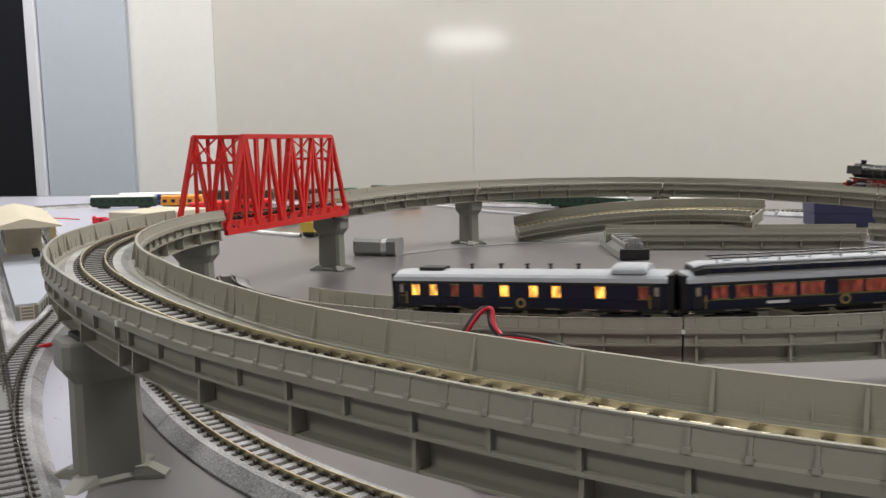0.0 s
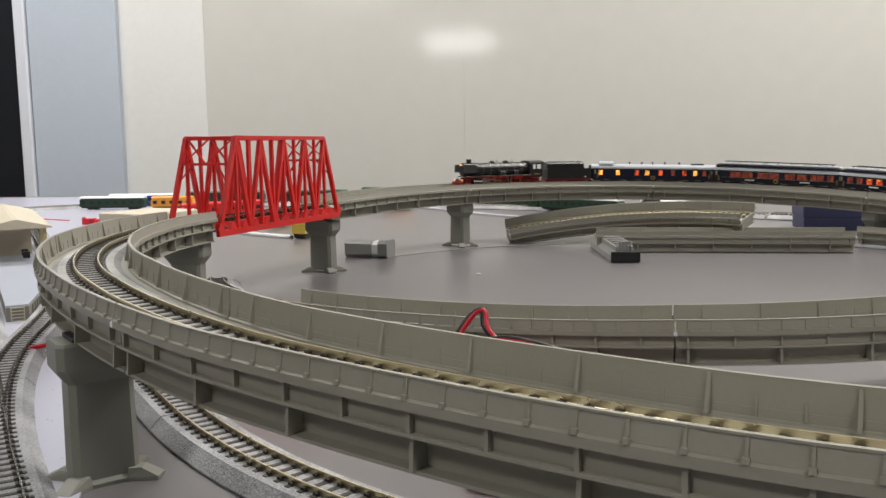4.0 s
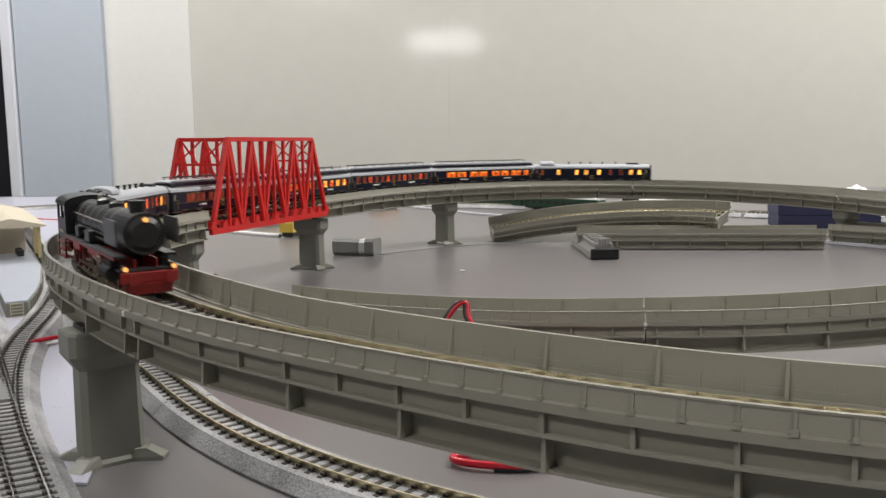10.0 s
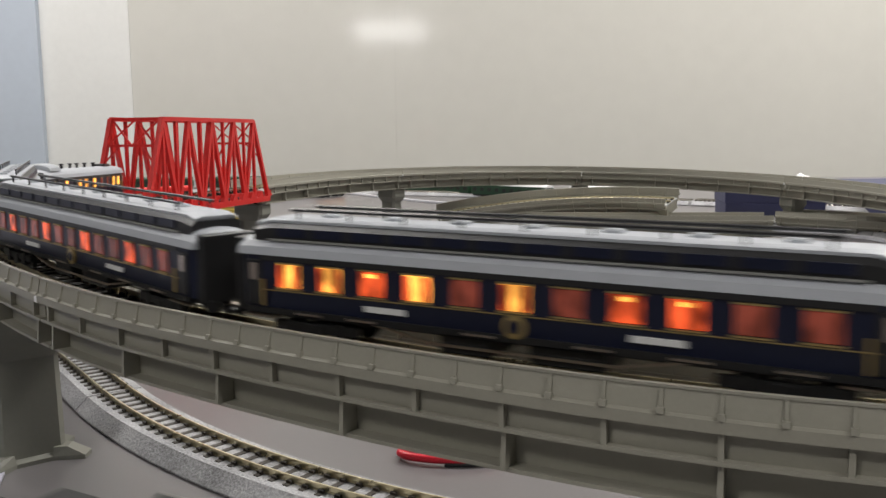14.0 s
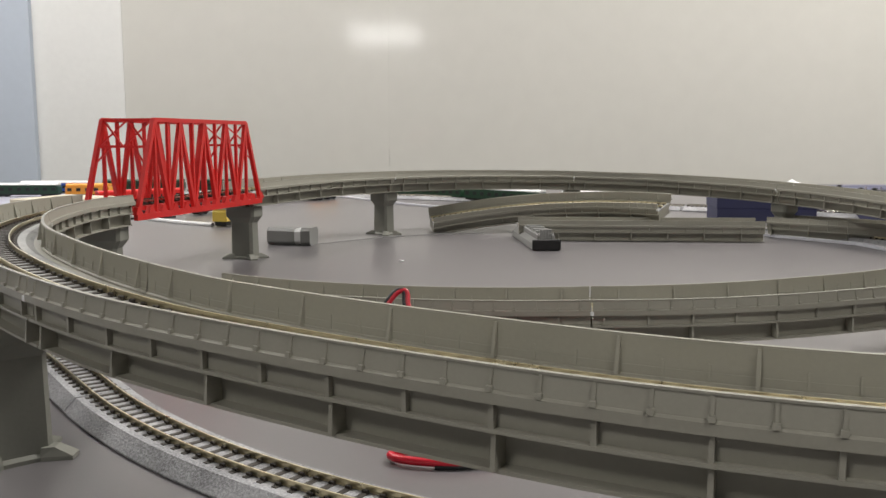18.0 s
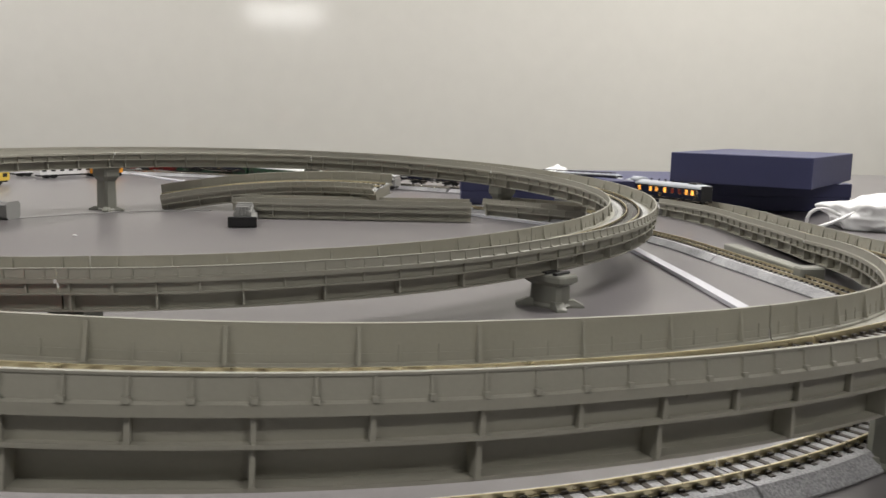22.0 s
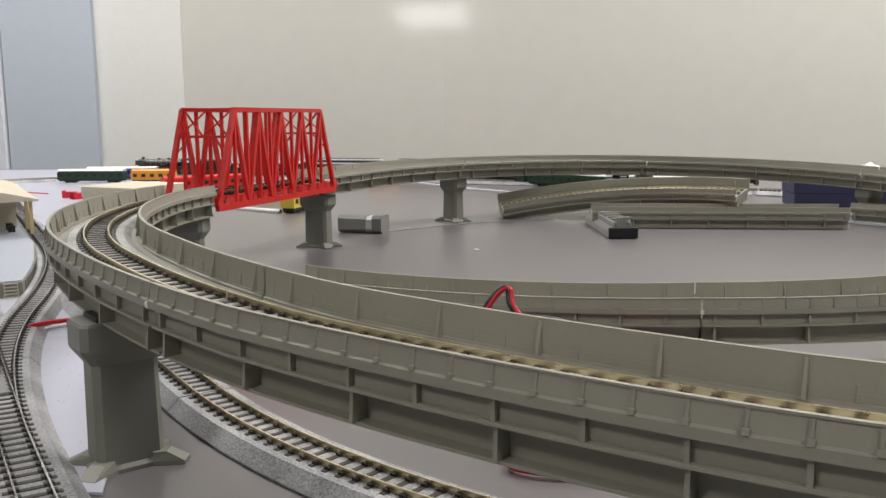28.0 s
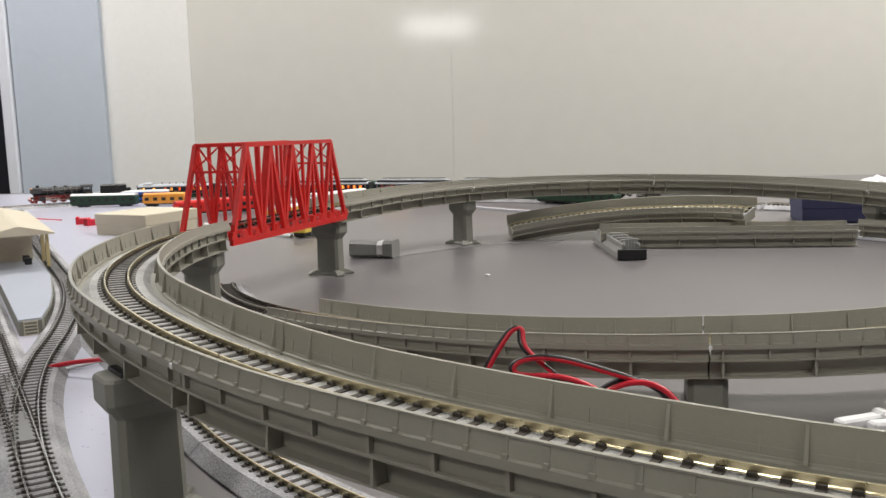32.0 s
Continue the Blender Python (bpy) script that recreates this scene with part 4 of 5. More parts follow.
def shelter():
    p = thing("station_building", "beige card station building with a wide roof on posts", "model building", m=pose(-0.537, 0.853, 0.0118, 0, 0, 124.5))
    bm = bmesh.new()
    box(bm, -.055, .10, -.016, .016, .0, .030)
    part("wall", bm, M_BEIGE, p)
    for i in range(5):
        bm = bmesh.new()
        box(bm, -.045 + i * .028, -.030 + i * .028, -.0165, .0165, .006, .022)
        part("window", bm, M_BLACK, p)
    bm = bmesh.new()
    loft(bm, [[(x, y, z) for y, z in ((-.030, .0300), (.030, .0300), (.030, .0314), (.002, zr), (-.002, zr), (-.030, .0314))] for x, zr in ((-.120, .0385), (.135, .0385))])
    part("roof", bm, M_BEIGE, p)
    for x in (-.11, -.07, .11):
        for y in (-.024, .024):
            bm = bmesh.new()
            box(bm, x - .0015, x + .0015, y - .0015, y + .0015, 0, .0302)
            part("post", bm, M_POST, p, "faded yellow roof post")
    for x in (-.085, -.065):
        bm = bmesh.new()
        box(bm, x - .004, x + .004, -.012, -.006, 0, .006, .0005)
        part("bench", bm, M_BLACK, p)
    return p


shelter()


def crumple(x, y, z, sx_, sy, sz, label, seed, name="plastic_bag"):
    """A crumpled white bag."""
    bm = bmesh.new()
    bmesh.ops.create_icosphere(bm, subdivisions=5, radius=1.0)
    for v in bm.verts:
        n = noise.noise(v.co * 1.6 + Vector((seed, 0, 0))) * .30 + noise.noise(Vector((v.co.x * 7, v.co.y * 7, v.co.z * 1.5)) + Vector((0, seed, 0))) * .05 - abs(noise.noise(v.co * 2.4 + Vector((0, 0, seed)))) * .14
        v.co *= 1 + n
        v.co = Vector((v.co.x * sx_, v.co.y * sy, max(-.0, v.co.z + .6) * sz))
    ob = tagged(part(name, bm, M_WHITE, smooth=True), label, "bag")
    ob.matrix_basis = pose(x, y, z)
    return ob


crumple(0.740, 0.905, 0.0005, 0.058, 0.048, 0.022, "crumpled white plastic bag on the table", 3.0)
wire([(0.66, 0.895, .002), (0.655, 0.89, .016), (0.668, 0.888, .026), (0.684, 0.890, .020), (0.70, 0.895, .012)], .0018, M_WHITE, "twisted white bag handle")
wire([(0.665, 0.880, .004), (0.690, 0.882, .010), (0.712, 0.885, .022), (0.728, 0.892, .030)], .0018, M_WHITE, "twisted white bag handle")
crumple(0.470, 1.31, 0.0005, 0.030, 0.03, 0.024, "crumpled white paper behind the loop", 7.0, "paper_scrap")


def sticks():
    for x, y, a in ((0.1135, 0.371, 24), (0.1265, 0.366, 10)):
        bm = bmesh.new()
        box(bm, -.012, .010, -.0030, .0030, .0003, .0062, .0009)
        box(bm, .008, .0130, -.0038, .0038, .0003, .0075, .0012)
        ob = tagged(part("white_connector", bm, M_WHITE), "small white plastic connector on the table", "connector", "white connectors")
        ob.matrix_basis = pose(x, y, 0, 0, 0, a)


sticks()
for x, y, r in ((-0.055, 0.761, .0014), (0.20, 0.36, .001), (0.13, 0.56, .0012), (-0.27, 0.36, .0012), (0.285, 0.43, .0016)):
    bm = bmesh.new()
    box(bm, -r * 1.6, r * 1.6, -r, r, .0003, .0013, .0002)
    ob = tagged(part("paper_chip", bm, M_WHITE), "tiny white scrap on the table", "scrap", "scraps on the table")
    ob.matrix_basis = pose(x, y, 0, 0, 0, x * 900)

# ---- the train ----
CAR = 0.139      # length over the body
WIDE = 0.0176


def wheelset(owner, x, r, mat, name="wheel"):
    for y in (-0.0046, 0.0046):
        bm = bmesh.new()
        tube(bm, (x, y - .0008, r), (x, y + .0008, r), r, 16)
        tube(bm, (x, y + (.0008 if y > 0 else -.0008) , r), (x, y + (.0012 if y > 0 else -.0012), r), r * .35, 10)
        part(name, bm, mat, owner)


def bogie(owner, x):
    bm = bmesh.new()
    for y in (-.0066, .0066):
        box(bm, x - .0115, x + .0115, y - .0007, y + .0007, .0028, .0050, .0002)
        for dx in (-.0065, .0065):
            box(bm, x + dx - .0013, x + dx + .0013, y - .001, y + .001, .0014, .0056, .0002)
        box(bm, x - .002, x + .002, y - .0011, y + .0011, .0016, .0046, .0002)
    box(bm, x - .002, x + .002, -.006, .006, .003, .0045)
    part("bogie", bm, M_BLACK, owner)
    for dx in (-.0065, .0065):
        wheelset(owner, x + dx, .0030, M_BLACK)


def shell(bm, length, half, z0, z1):
    """A coach body, a little bowed at the sides and with rounded ends."""
    rings = []
    for x, k in ((-length / 2, .82), (-length / 2 + .0015, .97), (-length / 2 + .004, 1), (length / 2 - .004, 1), (length / 2 - .0015, .97), (length / 2, .82)):
        h = half * k
        rings.append([(x, -h * .97, z0), (x, h * .97, z0), (x, h, z0 + (z1 - z0) * .35), (x, h, z1), (x, -h, z1), (x, -h, z0 + (z1 - z0) * .35)])
    loft(bm, rings)


def roof_mesh(bm, length, half, z, rise):
    rings = []
    for x, k in ((-length / 2, .80), (-length / 2 + .0008, .95), (-length / 2 + .0030, 1), (length / 2 - .0030, 1), (length / 2 - .0008, .95), (length / 2, .80)):
        rings.append([(x, y * (.9 + .1 * k), z + (u - z) * k) for y, u in arch(half + .0004, z, rise)])
    loft(bm, rings)


def coach(style, label, quiet=0, front=False):
    """A sleeping, dining or baggage car with its parts; style gives windows and roof."""
    c = thing("railway_coach", label, "model railway coach", "coaches of the train")
    L, h = CAR, WIDE / 2
    z0, z1 = .0076, .0205
    bm = bmesh.new()
    shell(bm, L, h, z0, z1)
    part("body", bm, M_BLUE, c)
    bm = bmesh.new()
    roof_mesh(bm, L + .0012, h, z1 - .0006, .0046 if style != "baggage" else .0050)
    part("roof", bm, M_ROOF, c, "pale grey roof", smooth=False)
    if style == "baggage":
        bm = bmesh.new()
        roof_mesh(bm, .016, h * .86, z1 + .0034, .0042)
        bmesh.ops.translate(bm, verts=bm.verts[:], vec=(L / 2 - .017, 0, 0))
        part("cupola", bm, M_ROOF, c, "raised lookout on the roof")
        bm = bmesh.new()
        box(bm, -L / 2 + .012, -L / 2 + .026, -.004, .004, z1 + .0030, z1 + .0058, .0005)
        part("roof_box", bm, M_BLACK, c)
        for x in (-.03, -.014, .0, .012, .026):
            bm = bmesh.new()
            tube(bm, (x, .0015, z1 + .003), (x, .0015, z1 + .0062), .0008, 8)
            tube(bm, (x, .0015, z1 + .0062), (x, .0015, z1 + .0070), .0013, 8)
            part("roof_vent", bm, M_BLACK, c)
    else:
        bm = bmesh.new()
        rings = []
        for x, k in ((-L / 2 + .003, .75), (-L / 2 + .0075, 1), (L / 2 - .0075, 1), (L / 2 - .003, .75)):
            rings.append([(x, -.0074, z1 + .0010), (x, .0074, z1 + .0010), (x, .0073, z1 + .0024 + .0030 * k), (x, .0052, z1 + .0030 + .0042 * k), (x, -.0052, z1 + .0030 + .0042 * k), (x, -.0073, z1 + .0024 + .0030 * k)])
        loft(bm, rings)
        part("clerestory", bm, M_BLACK, c, "dark raised middle roof")
        bm = bmesh.new()
        rings = []
        for x, k in ((-L / 2 + .0030, .80), (-L / 2 + .0070, 1), (L / 2 - .0070, 1), (L / 2 - .0030, .80)):
            a0 = z1 + .0030 + .0043 * k
            rings.append([(x, -.0060, a0 - .0008), (x, .0060, a0 - .0008), (x, .0060, a0 - .0002), (x, .0040, a0 + .0003), (x, -.0040, a0 + .0003), (x, -.0060, a0 - .0002)])
        loft(bm, rings)
        part("upper_roof", bm, M_ROOF, c, "pale grey upper roof")
        for y in (-.0078, .0078):
            bm = bmesh.new()
            box(bm, -L / 2 + .008, L / 2 - .008, y - .0003, y + .0003, z1 + .0026, z1 + .0030)
            part("roof_ledge", bm, M_LGREY, c, "thin pale ledge along the roof")
        for y in (-.00755, .00755):
            for i in range(12):
                x = -L / 2 + .014 + i * (L - .028) / 11
                bm = bmesh.new()
                box(bm, x - .0040, x + .0040, y - .0002, y + .0002, z1 + .0036, z1 + .0055)
                part("roof_window", bm, M_BLUE, c, "small dark roof window")
        for y in (-.0046, .0046):
            bm = bmesh.new()
            tube(bm, (-L / 2 + .012, y, z1 + .0094), (L / 2 - .012, y, z1 + .0094), .0004, 6)
            for i in range(9):
                x = -L / 2 + .014 + i * (L - .028) / 8
                tube(bm, (x, y, z1 + .0070), (x, y, z1 + .0094), .0003, 5)
            part("roof_rail", bm, M_BLACK, c)
        for i in range(7):
            x = -L / 2 + .02 + i * (L - .04) / 6
            bm = bmesh.new()
            box(bm, x - .0018, x + .0018, -.0014, .0014, z1 + .0070, z1 + .0084, .0003)
            part("roof_vent", bm, M_ROOF, c)
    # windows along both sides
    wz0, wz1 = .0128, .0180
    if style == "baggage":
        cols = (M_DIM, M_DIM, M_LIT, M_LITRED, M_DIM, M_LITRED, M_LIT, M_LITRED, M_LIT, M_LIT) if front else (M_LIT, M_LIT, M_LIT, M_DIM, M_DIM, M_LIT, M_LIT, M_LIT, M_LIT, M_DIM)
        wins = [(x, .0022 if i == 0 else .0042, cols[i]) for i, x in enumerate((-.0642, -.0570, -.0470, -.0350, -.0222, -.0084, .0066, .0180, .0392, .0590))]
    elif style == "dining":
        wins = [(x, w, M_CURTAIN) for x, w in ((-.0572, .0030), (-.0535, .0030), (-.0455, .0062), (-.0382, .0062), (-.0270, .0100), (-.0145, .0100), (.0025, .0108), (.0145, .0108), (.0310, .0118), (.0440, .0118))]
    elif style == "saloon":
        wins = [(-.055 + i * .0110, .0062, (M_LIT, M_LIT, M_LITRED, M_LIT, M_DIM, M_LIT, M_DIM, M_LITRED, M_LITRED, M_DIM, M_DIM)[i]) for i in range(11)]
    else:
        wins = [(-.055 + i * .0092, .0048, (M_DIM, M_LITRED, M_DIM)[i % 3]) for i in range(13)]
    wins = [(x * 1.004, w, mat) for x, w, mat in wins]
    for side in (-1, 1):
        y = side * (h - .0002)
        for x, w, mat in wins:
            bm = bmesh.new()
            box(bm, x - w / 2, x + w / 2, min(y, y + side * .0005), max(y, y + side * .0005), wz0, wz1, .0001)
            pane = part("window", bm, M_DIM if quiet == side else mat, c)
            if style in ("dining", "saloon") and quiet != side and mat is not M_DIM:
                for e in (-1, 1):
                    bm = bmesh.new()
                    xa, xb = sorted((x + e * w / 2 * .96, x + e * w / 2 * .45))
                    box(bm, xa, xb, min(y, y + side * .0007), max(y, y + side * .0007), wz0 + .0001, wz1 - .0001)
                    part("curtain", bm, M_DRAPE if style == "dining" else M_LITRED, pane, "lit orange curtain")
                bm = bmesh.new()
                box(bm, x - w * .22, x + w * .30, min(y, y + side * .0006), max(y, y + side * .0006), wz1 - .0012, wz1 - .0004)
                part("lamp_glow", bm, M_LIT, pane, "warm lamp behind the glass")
            bm = bmesh.new()
            for zz in (wz0 - .0003, wz1 + .0003):
                box(bm, x - w / 2 - .0003, x + w / 2 + .0003, min(y, y + side * .0008), max(y, y + side * .0008), zz - .00014, zz + .00014)
            part("window_frame", bm, M_GOLD, pane, "thin gold window frame")
        for x in (-L / 2 + .0042, L / 2 - .0042):
            bm = bmesh.new()
            box(bm, x - .0022, x + .0022, min(y, y + side * .0006), max(y, y + side * .0006), z0 + .0008, .0188, .0003)
            dr = part("door", bm, M_BLACK, c)
            bm = bmesh.new()
            box(bm, x - .0010, x + .0010, min(y, y + side * .0008), max(y, y + side * .0008), .0140, .0180, .0002)
            part("door_pane", bm, M_STEEL, dr, "grey pane of the end door")
            bm = bmesh.new()
            tube(bm, (x - (.0030 if x > 0 else -.0030), y + side * .001, .0085), (x - (.0030 if x > 0 else -.0030), y + side * .001, .0145), .0004, 6)
            part("handrail", bm, M_GOLD, dr)
        if style == "baggage":
            for x in (-.0390, .0015):
                bm = bmesh.new()
                for x0, x1, q0, q1 in ((-.0046, -.0042, z0 + .0006, .0196), (.0042, .0046, z0 + .0006, .0196), (-.0042, .0042, .0112, .0115), (-.0042, .0042, z0 + .0006, z0 + .0012)):
                    box(bm, x + x0, x + x1, min(y, y + side * .0006), max(y, y + side * .0006), q0, q1)
                part("sliding_door", bm, M_BLUE, c, "sliding baggage door")
        for x in ((-.030, .028) if style != "baggage" else ()):
            bm = bmesh.new()
            box(bm, x - .005, x + .005, min(y, y + side * .0006), max(y, y + side * .0006), .0094, .0106)
            part("nameplate", bm, M_WHITE, c, "small white name board")
        bm = bmesh.new()
        tube(bm, (0.0, y, .0098), (0.0, y + side * .0008, .0098), .0024, 18)
        crest = part("crest", bm, M_GOLD, c, "round gold crest")
        bm = bmesh.new()
        tube(bm, (0.0, y + side * .0007, .0098), (0.0, y + side * .0010, .0098), .0014, 14)
        part("crest_middle", bm, M_BLUE, crest)
        bm = bmesh.new()
        box(bm, -L / 2 + .004, L / 2 - .004, min(y, y + side * .0005), max(y, y + side * .0005), .0119, .0121)
        part("gold_line", bm, M_GOLD if style != "baggage" else M_BLUE, c)
        bm = bmesh.new()
        box(bm, -L / 2 + .002, L / 2 - .002, min(y - side * .001, y + side * .0004), max(y - side * .001, y + side * .0004), z0 - .0010, z0 + .0003)
        part("sole_bar", bm, M_BLACK, c)
        bm = bmesh.new()
        box(bm, -L / 2 + .006, L / 2 - .006, min(y, y + side * .0005), max(y, y + side * .0005), .0187, .0203)
        part("letter_board", bm, M_BLACK, c, "black band over the windows")
        for x in (-L / 2 + .006, L / 2 - .006):
            for zz in (.0024, .0058):
                bm = bmesh.new()
                box(bm, x - .005, x + .005, min(y - side * .0012, y + side * .0008), max(y - side * .0012, y + side * .0008), zz, zz + .0004)
                part("step", bm, M_STEEL, c)
        bm = bmesh.new()
        bar(bm, (-.034, y - side * .001, .0066), (-.020, y - side * .001, .0040), .0005, .0005)
        bar(bm, (-.020, y - side * .001, .0040), (.020, y - side * .001, .0040), .0005, .0005)
        bar(bm, (.020, y - side * .001, .0040), (.034, y - side * .001, .0066), .0005, .0005)
        part("truss_rod", bm, M_STEEL, c, "thin grey truss rod")
        for x in (-.050, -.036, -.008, .016, .034, .052):
            bm = bmesh.new()
            box(bm, x - .0035, x + .0035, min(y, y + side * .0007), max(y, y + side * .0007), z0 - .0006, z0 - .0002)
            part("step_edge", bm, M_STEEL, c, "bright edge of a footboard")
    bm = bmesh.new()
    box(bm, -L / 2 + .004, L / 2 - .004, -h * .72, h * .72, .0056, z0 + .0002)
    for x, w in ((-.012, .012), (.010, .016)):
        box(bm, x - w / 2, x + w / 2, -h * .8, h * .8, .0022, .0062, .0004)
    part("underframe", bm, M_BLACK, c)
    for x in (-L / 2 + .020, L / 2 - .020):
        bogie(c, x)
    for sgn in (-1, 1):
        for i in range(3):
            x = sgn * (L / 2 + .0004 + i * .0008)
            bm = bmesh.new()
            box(bm, x - .0006, x + .0006, -.0074 + .0004 * (i % 2), .0074 - .0004 * (i % 2), z0 - .0012, .0234 - .0004 * (i % 2), .0003)
            part("gangway_fold", bm, M_BLACK, c, "black fold of the gangway")
        bm = bmesh.new()
        box(bm, min(sgn * (L / 2), sgn * (L / 2 + .0045)), max(sgn * (L / 2), sgn * (L / 2 + .0045)), -.0011, .0011, .0034, .0050, .0003)
        part("coupler", bm, M_BLACK, c)
        for y in (-.0055, .0055):
            bm = bmesh.new()
            tube(bm, (sgn * (L / 2 - .001), y, .0058), (sgn * (L / 2 + .0028), y, .0058), .0005, 8)
            tube(bm, (sgn * (L / 2 + .0028), y, .0058), (sgn * (L / 2 + .0034), y, .0058), .0015, 12)
            part("buffer", bm, M_BLACK, c)
    return c


def locomotive():
    """A black steam engine with red frames; it looks along +x."""
    c = thing("steam_locomotive", "black steam locomotive with red wheels and lit headlamps", "model locomotive")
    F0 = .050     # front of the buffer beam
    bm = bmesh.new()
    tube(bm, (-.028, 0, .0190), (.045, 0, .0190), .0062, 28)
    part("boiler", bm, M_LOCO, c, smooth=False)
    bm = bmesh.new()
    tube(bm, (.030, 0, .0190), (.0460, 0, .0190), .0066, 28)
    part("smokebox", bm, M_LOCO, c, "matt black smokebox")
    bm = bmesh.new()
    tube(bm, (.0460, 0, .0190), (.0472, 0, .0190), .0056, 24, .0040)
    tube(bm, (.0470, 0, .0190), (.0478, 0, .0190), .0012, 12)
    part("smokebox_door", bm, M_LOCO, c)
    for x in (-.020, -.011, -.002, .007, .016, .025):
        bm = bmesh.new()
        tube(bm, (x - .0003, 0, .0190), (x + .0003, 0, .0190), .00635, 28)
        part("boiler_band", bm, M_LGREY, c, "thin grey boiler band")
    bm = bmesh.new()
    tube(bm, (.0385, 0, .0245), (.0385, 0, .0288), .0024, 16)
    tube(bm, (.0385, 0, .0284), (.0385, 0, .0290), .0027, 16)
    part("chimney", bm, M_BLACK, c)
    for x, r in ((.012, .0026), (-.004, .0030)):
        bm = bmesh.new()
        tube(bm, (x, 0, .0240), (x, 0, .0264), r, 16)
        tube(bm, (x, 0, .0264), (x, 0, .0272), r, 16, r * .5)
        part("dome", bm, M_LOCO, c)
    for x in (.006, -.012):
        bm = bmesh.new()
        tube(bm, (x, 0, .0250), (x, 0, .0278), .0008, 8)
        part("valve", bm, M_STEEL, c)
    for side in (-1, 1):
        # smoke deflector, running board, pipes
        bm = bmesh.new()
        prism(bm, [(.0345, .0160), (.0490, .0160), (.0494, .0170), (.0490, .0238), (.0352, .0238), (.0345, .0230)], side * .0094 - .0003, side * .0094 + .0003)
        part("smoke_deflector", bm, M_DEFLECTOR, c, "dark grey smoke deflector")
        bm = bmesh.new()
        box(bm, -.029, .046, min(side * .0060, side * .0098), max(side * .0060, side * .0098), .0118, .0126, .0001)
        part("running_board", bm, M_BLACK, c)
        bm = bmesh.new()
        box(bm, -.029, .046, min(side * .0095, side * .0099), max(side * .0095, side * .0099), .0114, .0120)
        part("running_board_edge", bm, M_LOCORED, c, "red edge of the running board")
        for z in (.0150, .0168, .0208):
            bm = bmesh.new()
            tube(bm, (-.026, side * .0066, z), (.032, side * .0066, z), .0003, 6)
            part("pipe", bm, M_STEEL if z > .02 else M_BLACK, c)
        for x, z, w in ((.004, .0148, .008), (-.012, .0150, .006)):
            bm = bmesh.new()
            box(bm, x - w / 2, x + w / 2, side * .0075 - .0012, side * .0075 + .0012, z - .0020, z + .0020, .0004)
            part("pump", bm, M_BLACK, c)
        # cylinder and rods
        bm = bmesh.new()
        tube(bm, (.0285, side * .0084, .0062), (.0385, side * .0084, .0062), .0024, 16)
        tube(bm, (.0290, side * .0080, .0098), (.0380, side * .0080, .0098), .0014, 12)
        box(bm, .0285, .0385, side * .0078 - .0014, side * .0078 + .0014, .0060, .0100, .0004)
        part("cylinder", bm, M_BLACK, c)
        bm = bmesh.new()
        bar(bm, (-.0120, side * .0082, .0046), (.0160, side * .0082, .0046), .0004, .0010)
        part("coupling_rod", bm, M_STEEL, c)
        bm = bmesh.new()
        bar(bm, (.0020, side * .0088, .0048), (.0270, side * .0088, .0062), .0004, .0010)
        part("main_rod", bm, M_STEEL, c)
        bm = bmesh.new()
        bar(bm, (.0140, side * .0090, .0092), (.0280, side * .0090, .0076), .0004, .0008)
        bar(bm, (.0140, side * .0090, .0092), (.0140, side * .0090, .0050), .0004, .0009)
        bar(bm, (.0220, side * .0090, .0098), (.0220, side * .0090, .0060), .0004, .0008)
        bar(bm, (.0190, side * .0088, .0080), (.0290, side * .0088, .0080), .0006, .0012)
        part("valve_gear", bm, M_STEEL, c)
        for x0, x1, z0_, z1_ in ((.0030, .0225, .0092, .0106), (.0150, .0270, .0080, .0094), (-.0200, -.0080, .0084, .0110)):
            bm = bmesh.new()
            prism(bm, [(x0, z0_), (x1, z0_), (x1 - .0012, z1_), (x0 + .0012, z1_)], side * .0082 - .0005, side * .0082 + .0005)
            part("frame_bracket", bm, M_BRACKET, c, "bright red frame bracket")
        bm = bmesh.new()
        for xa, za, xb, zb in ((.0235, .0104, .0275, .0104), (.0235, .0104, .0235, .0040), (.0275, .0104, .0275, .0044), (.0235, .0070, .0290, .0070), (.0160, .0046, .0235, .0046), (.0060, .0072, .0160, .0080)):
            bar(bm, (xa, side * .0096, za), (xb, side * .0096, zb), .0004, .0009)
        part("crosshead_guide", bm, M_STEEL, c, "bright steel crosshead guide")
        for x in (-.0190, -.0060, .0085, .0210):
            bm = bmesh.new()
            tube(bm, (x, side * .0064, .0124), (x + .0015, side * .0080, .0030), .00022, 5)
            part("sand_pipe", bm, M_BLACK, c)
        # main frame and wheels
        bm = bmesh.new()
        box(bm, -.043, .046, min(side * .0030, side * .0036), max(side * .0030, side * .0036), .0042, .0112)
        part("frame_plate", bm, M_LOCORED, c, "red frame plate")
        for x, r in ((-.0125, .0062), (.0015, .0062), (.0155, .0062), (.0305, .0031), (.0430, .0031), (-.0285, .0038)):
            bm = bmesh.new()
            y = side * .0048
            tube(bm, (x, y - .0008, r), (x, y + .0008, r), r, 24)
            part("wheel", bm, M_LOCORED, c, "red wheel")
            bm = bmesh.new()
            for k in range(12 if r > .005 else 8):
                a = 2 * math.pi * k / (12 if r > .005 else 8)
                bar(bm, (x, y + side * .0010, r), (x + .85 * r * math.cos(a), y + side * .0010, r + .85 * r * math.sin(a)), .0004, .0005)
            tube(bm, (x, y, r), (x, y + side * .0016, r), r * .22, 10)
            part("spokes", bm, M_LOCORED, c)
            bm = bmesh.new()
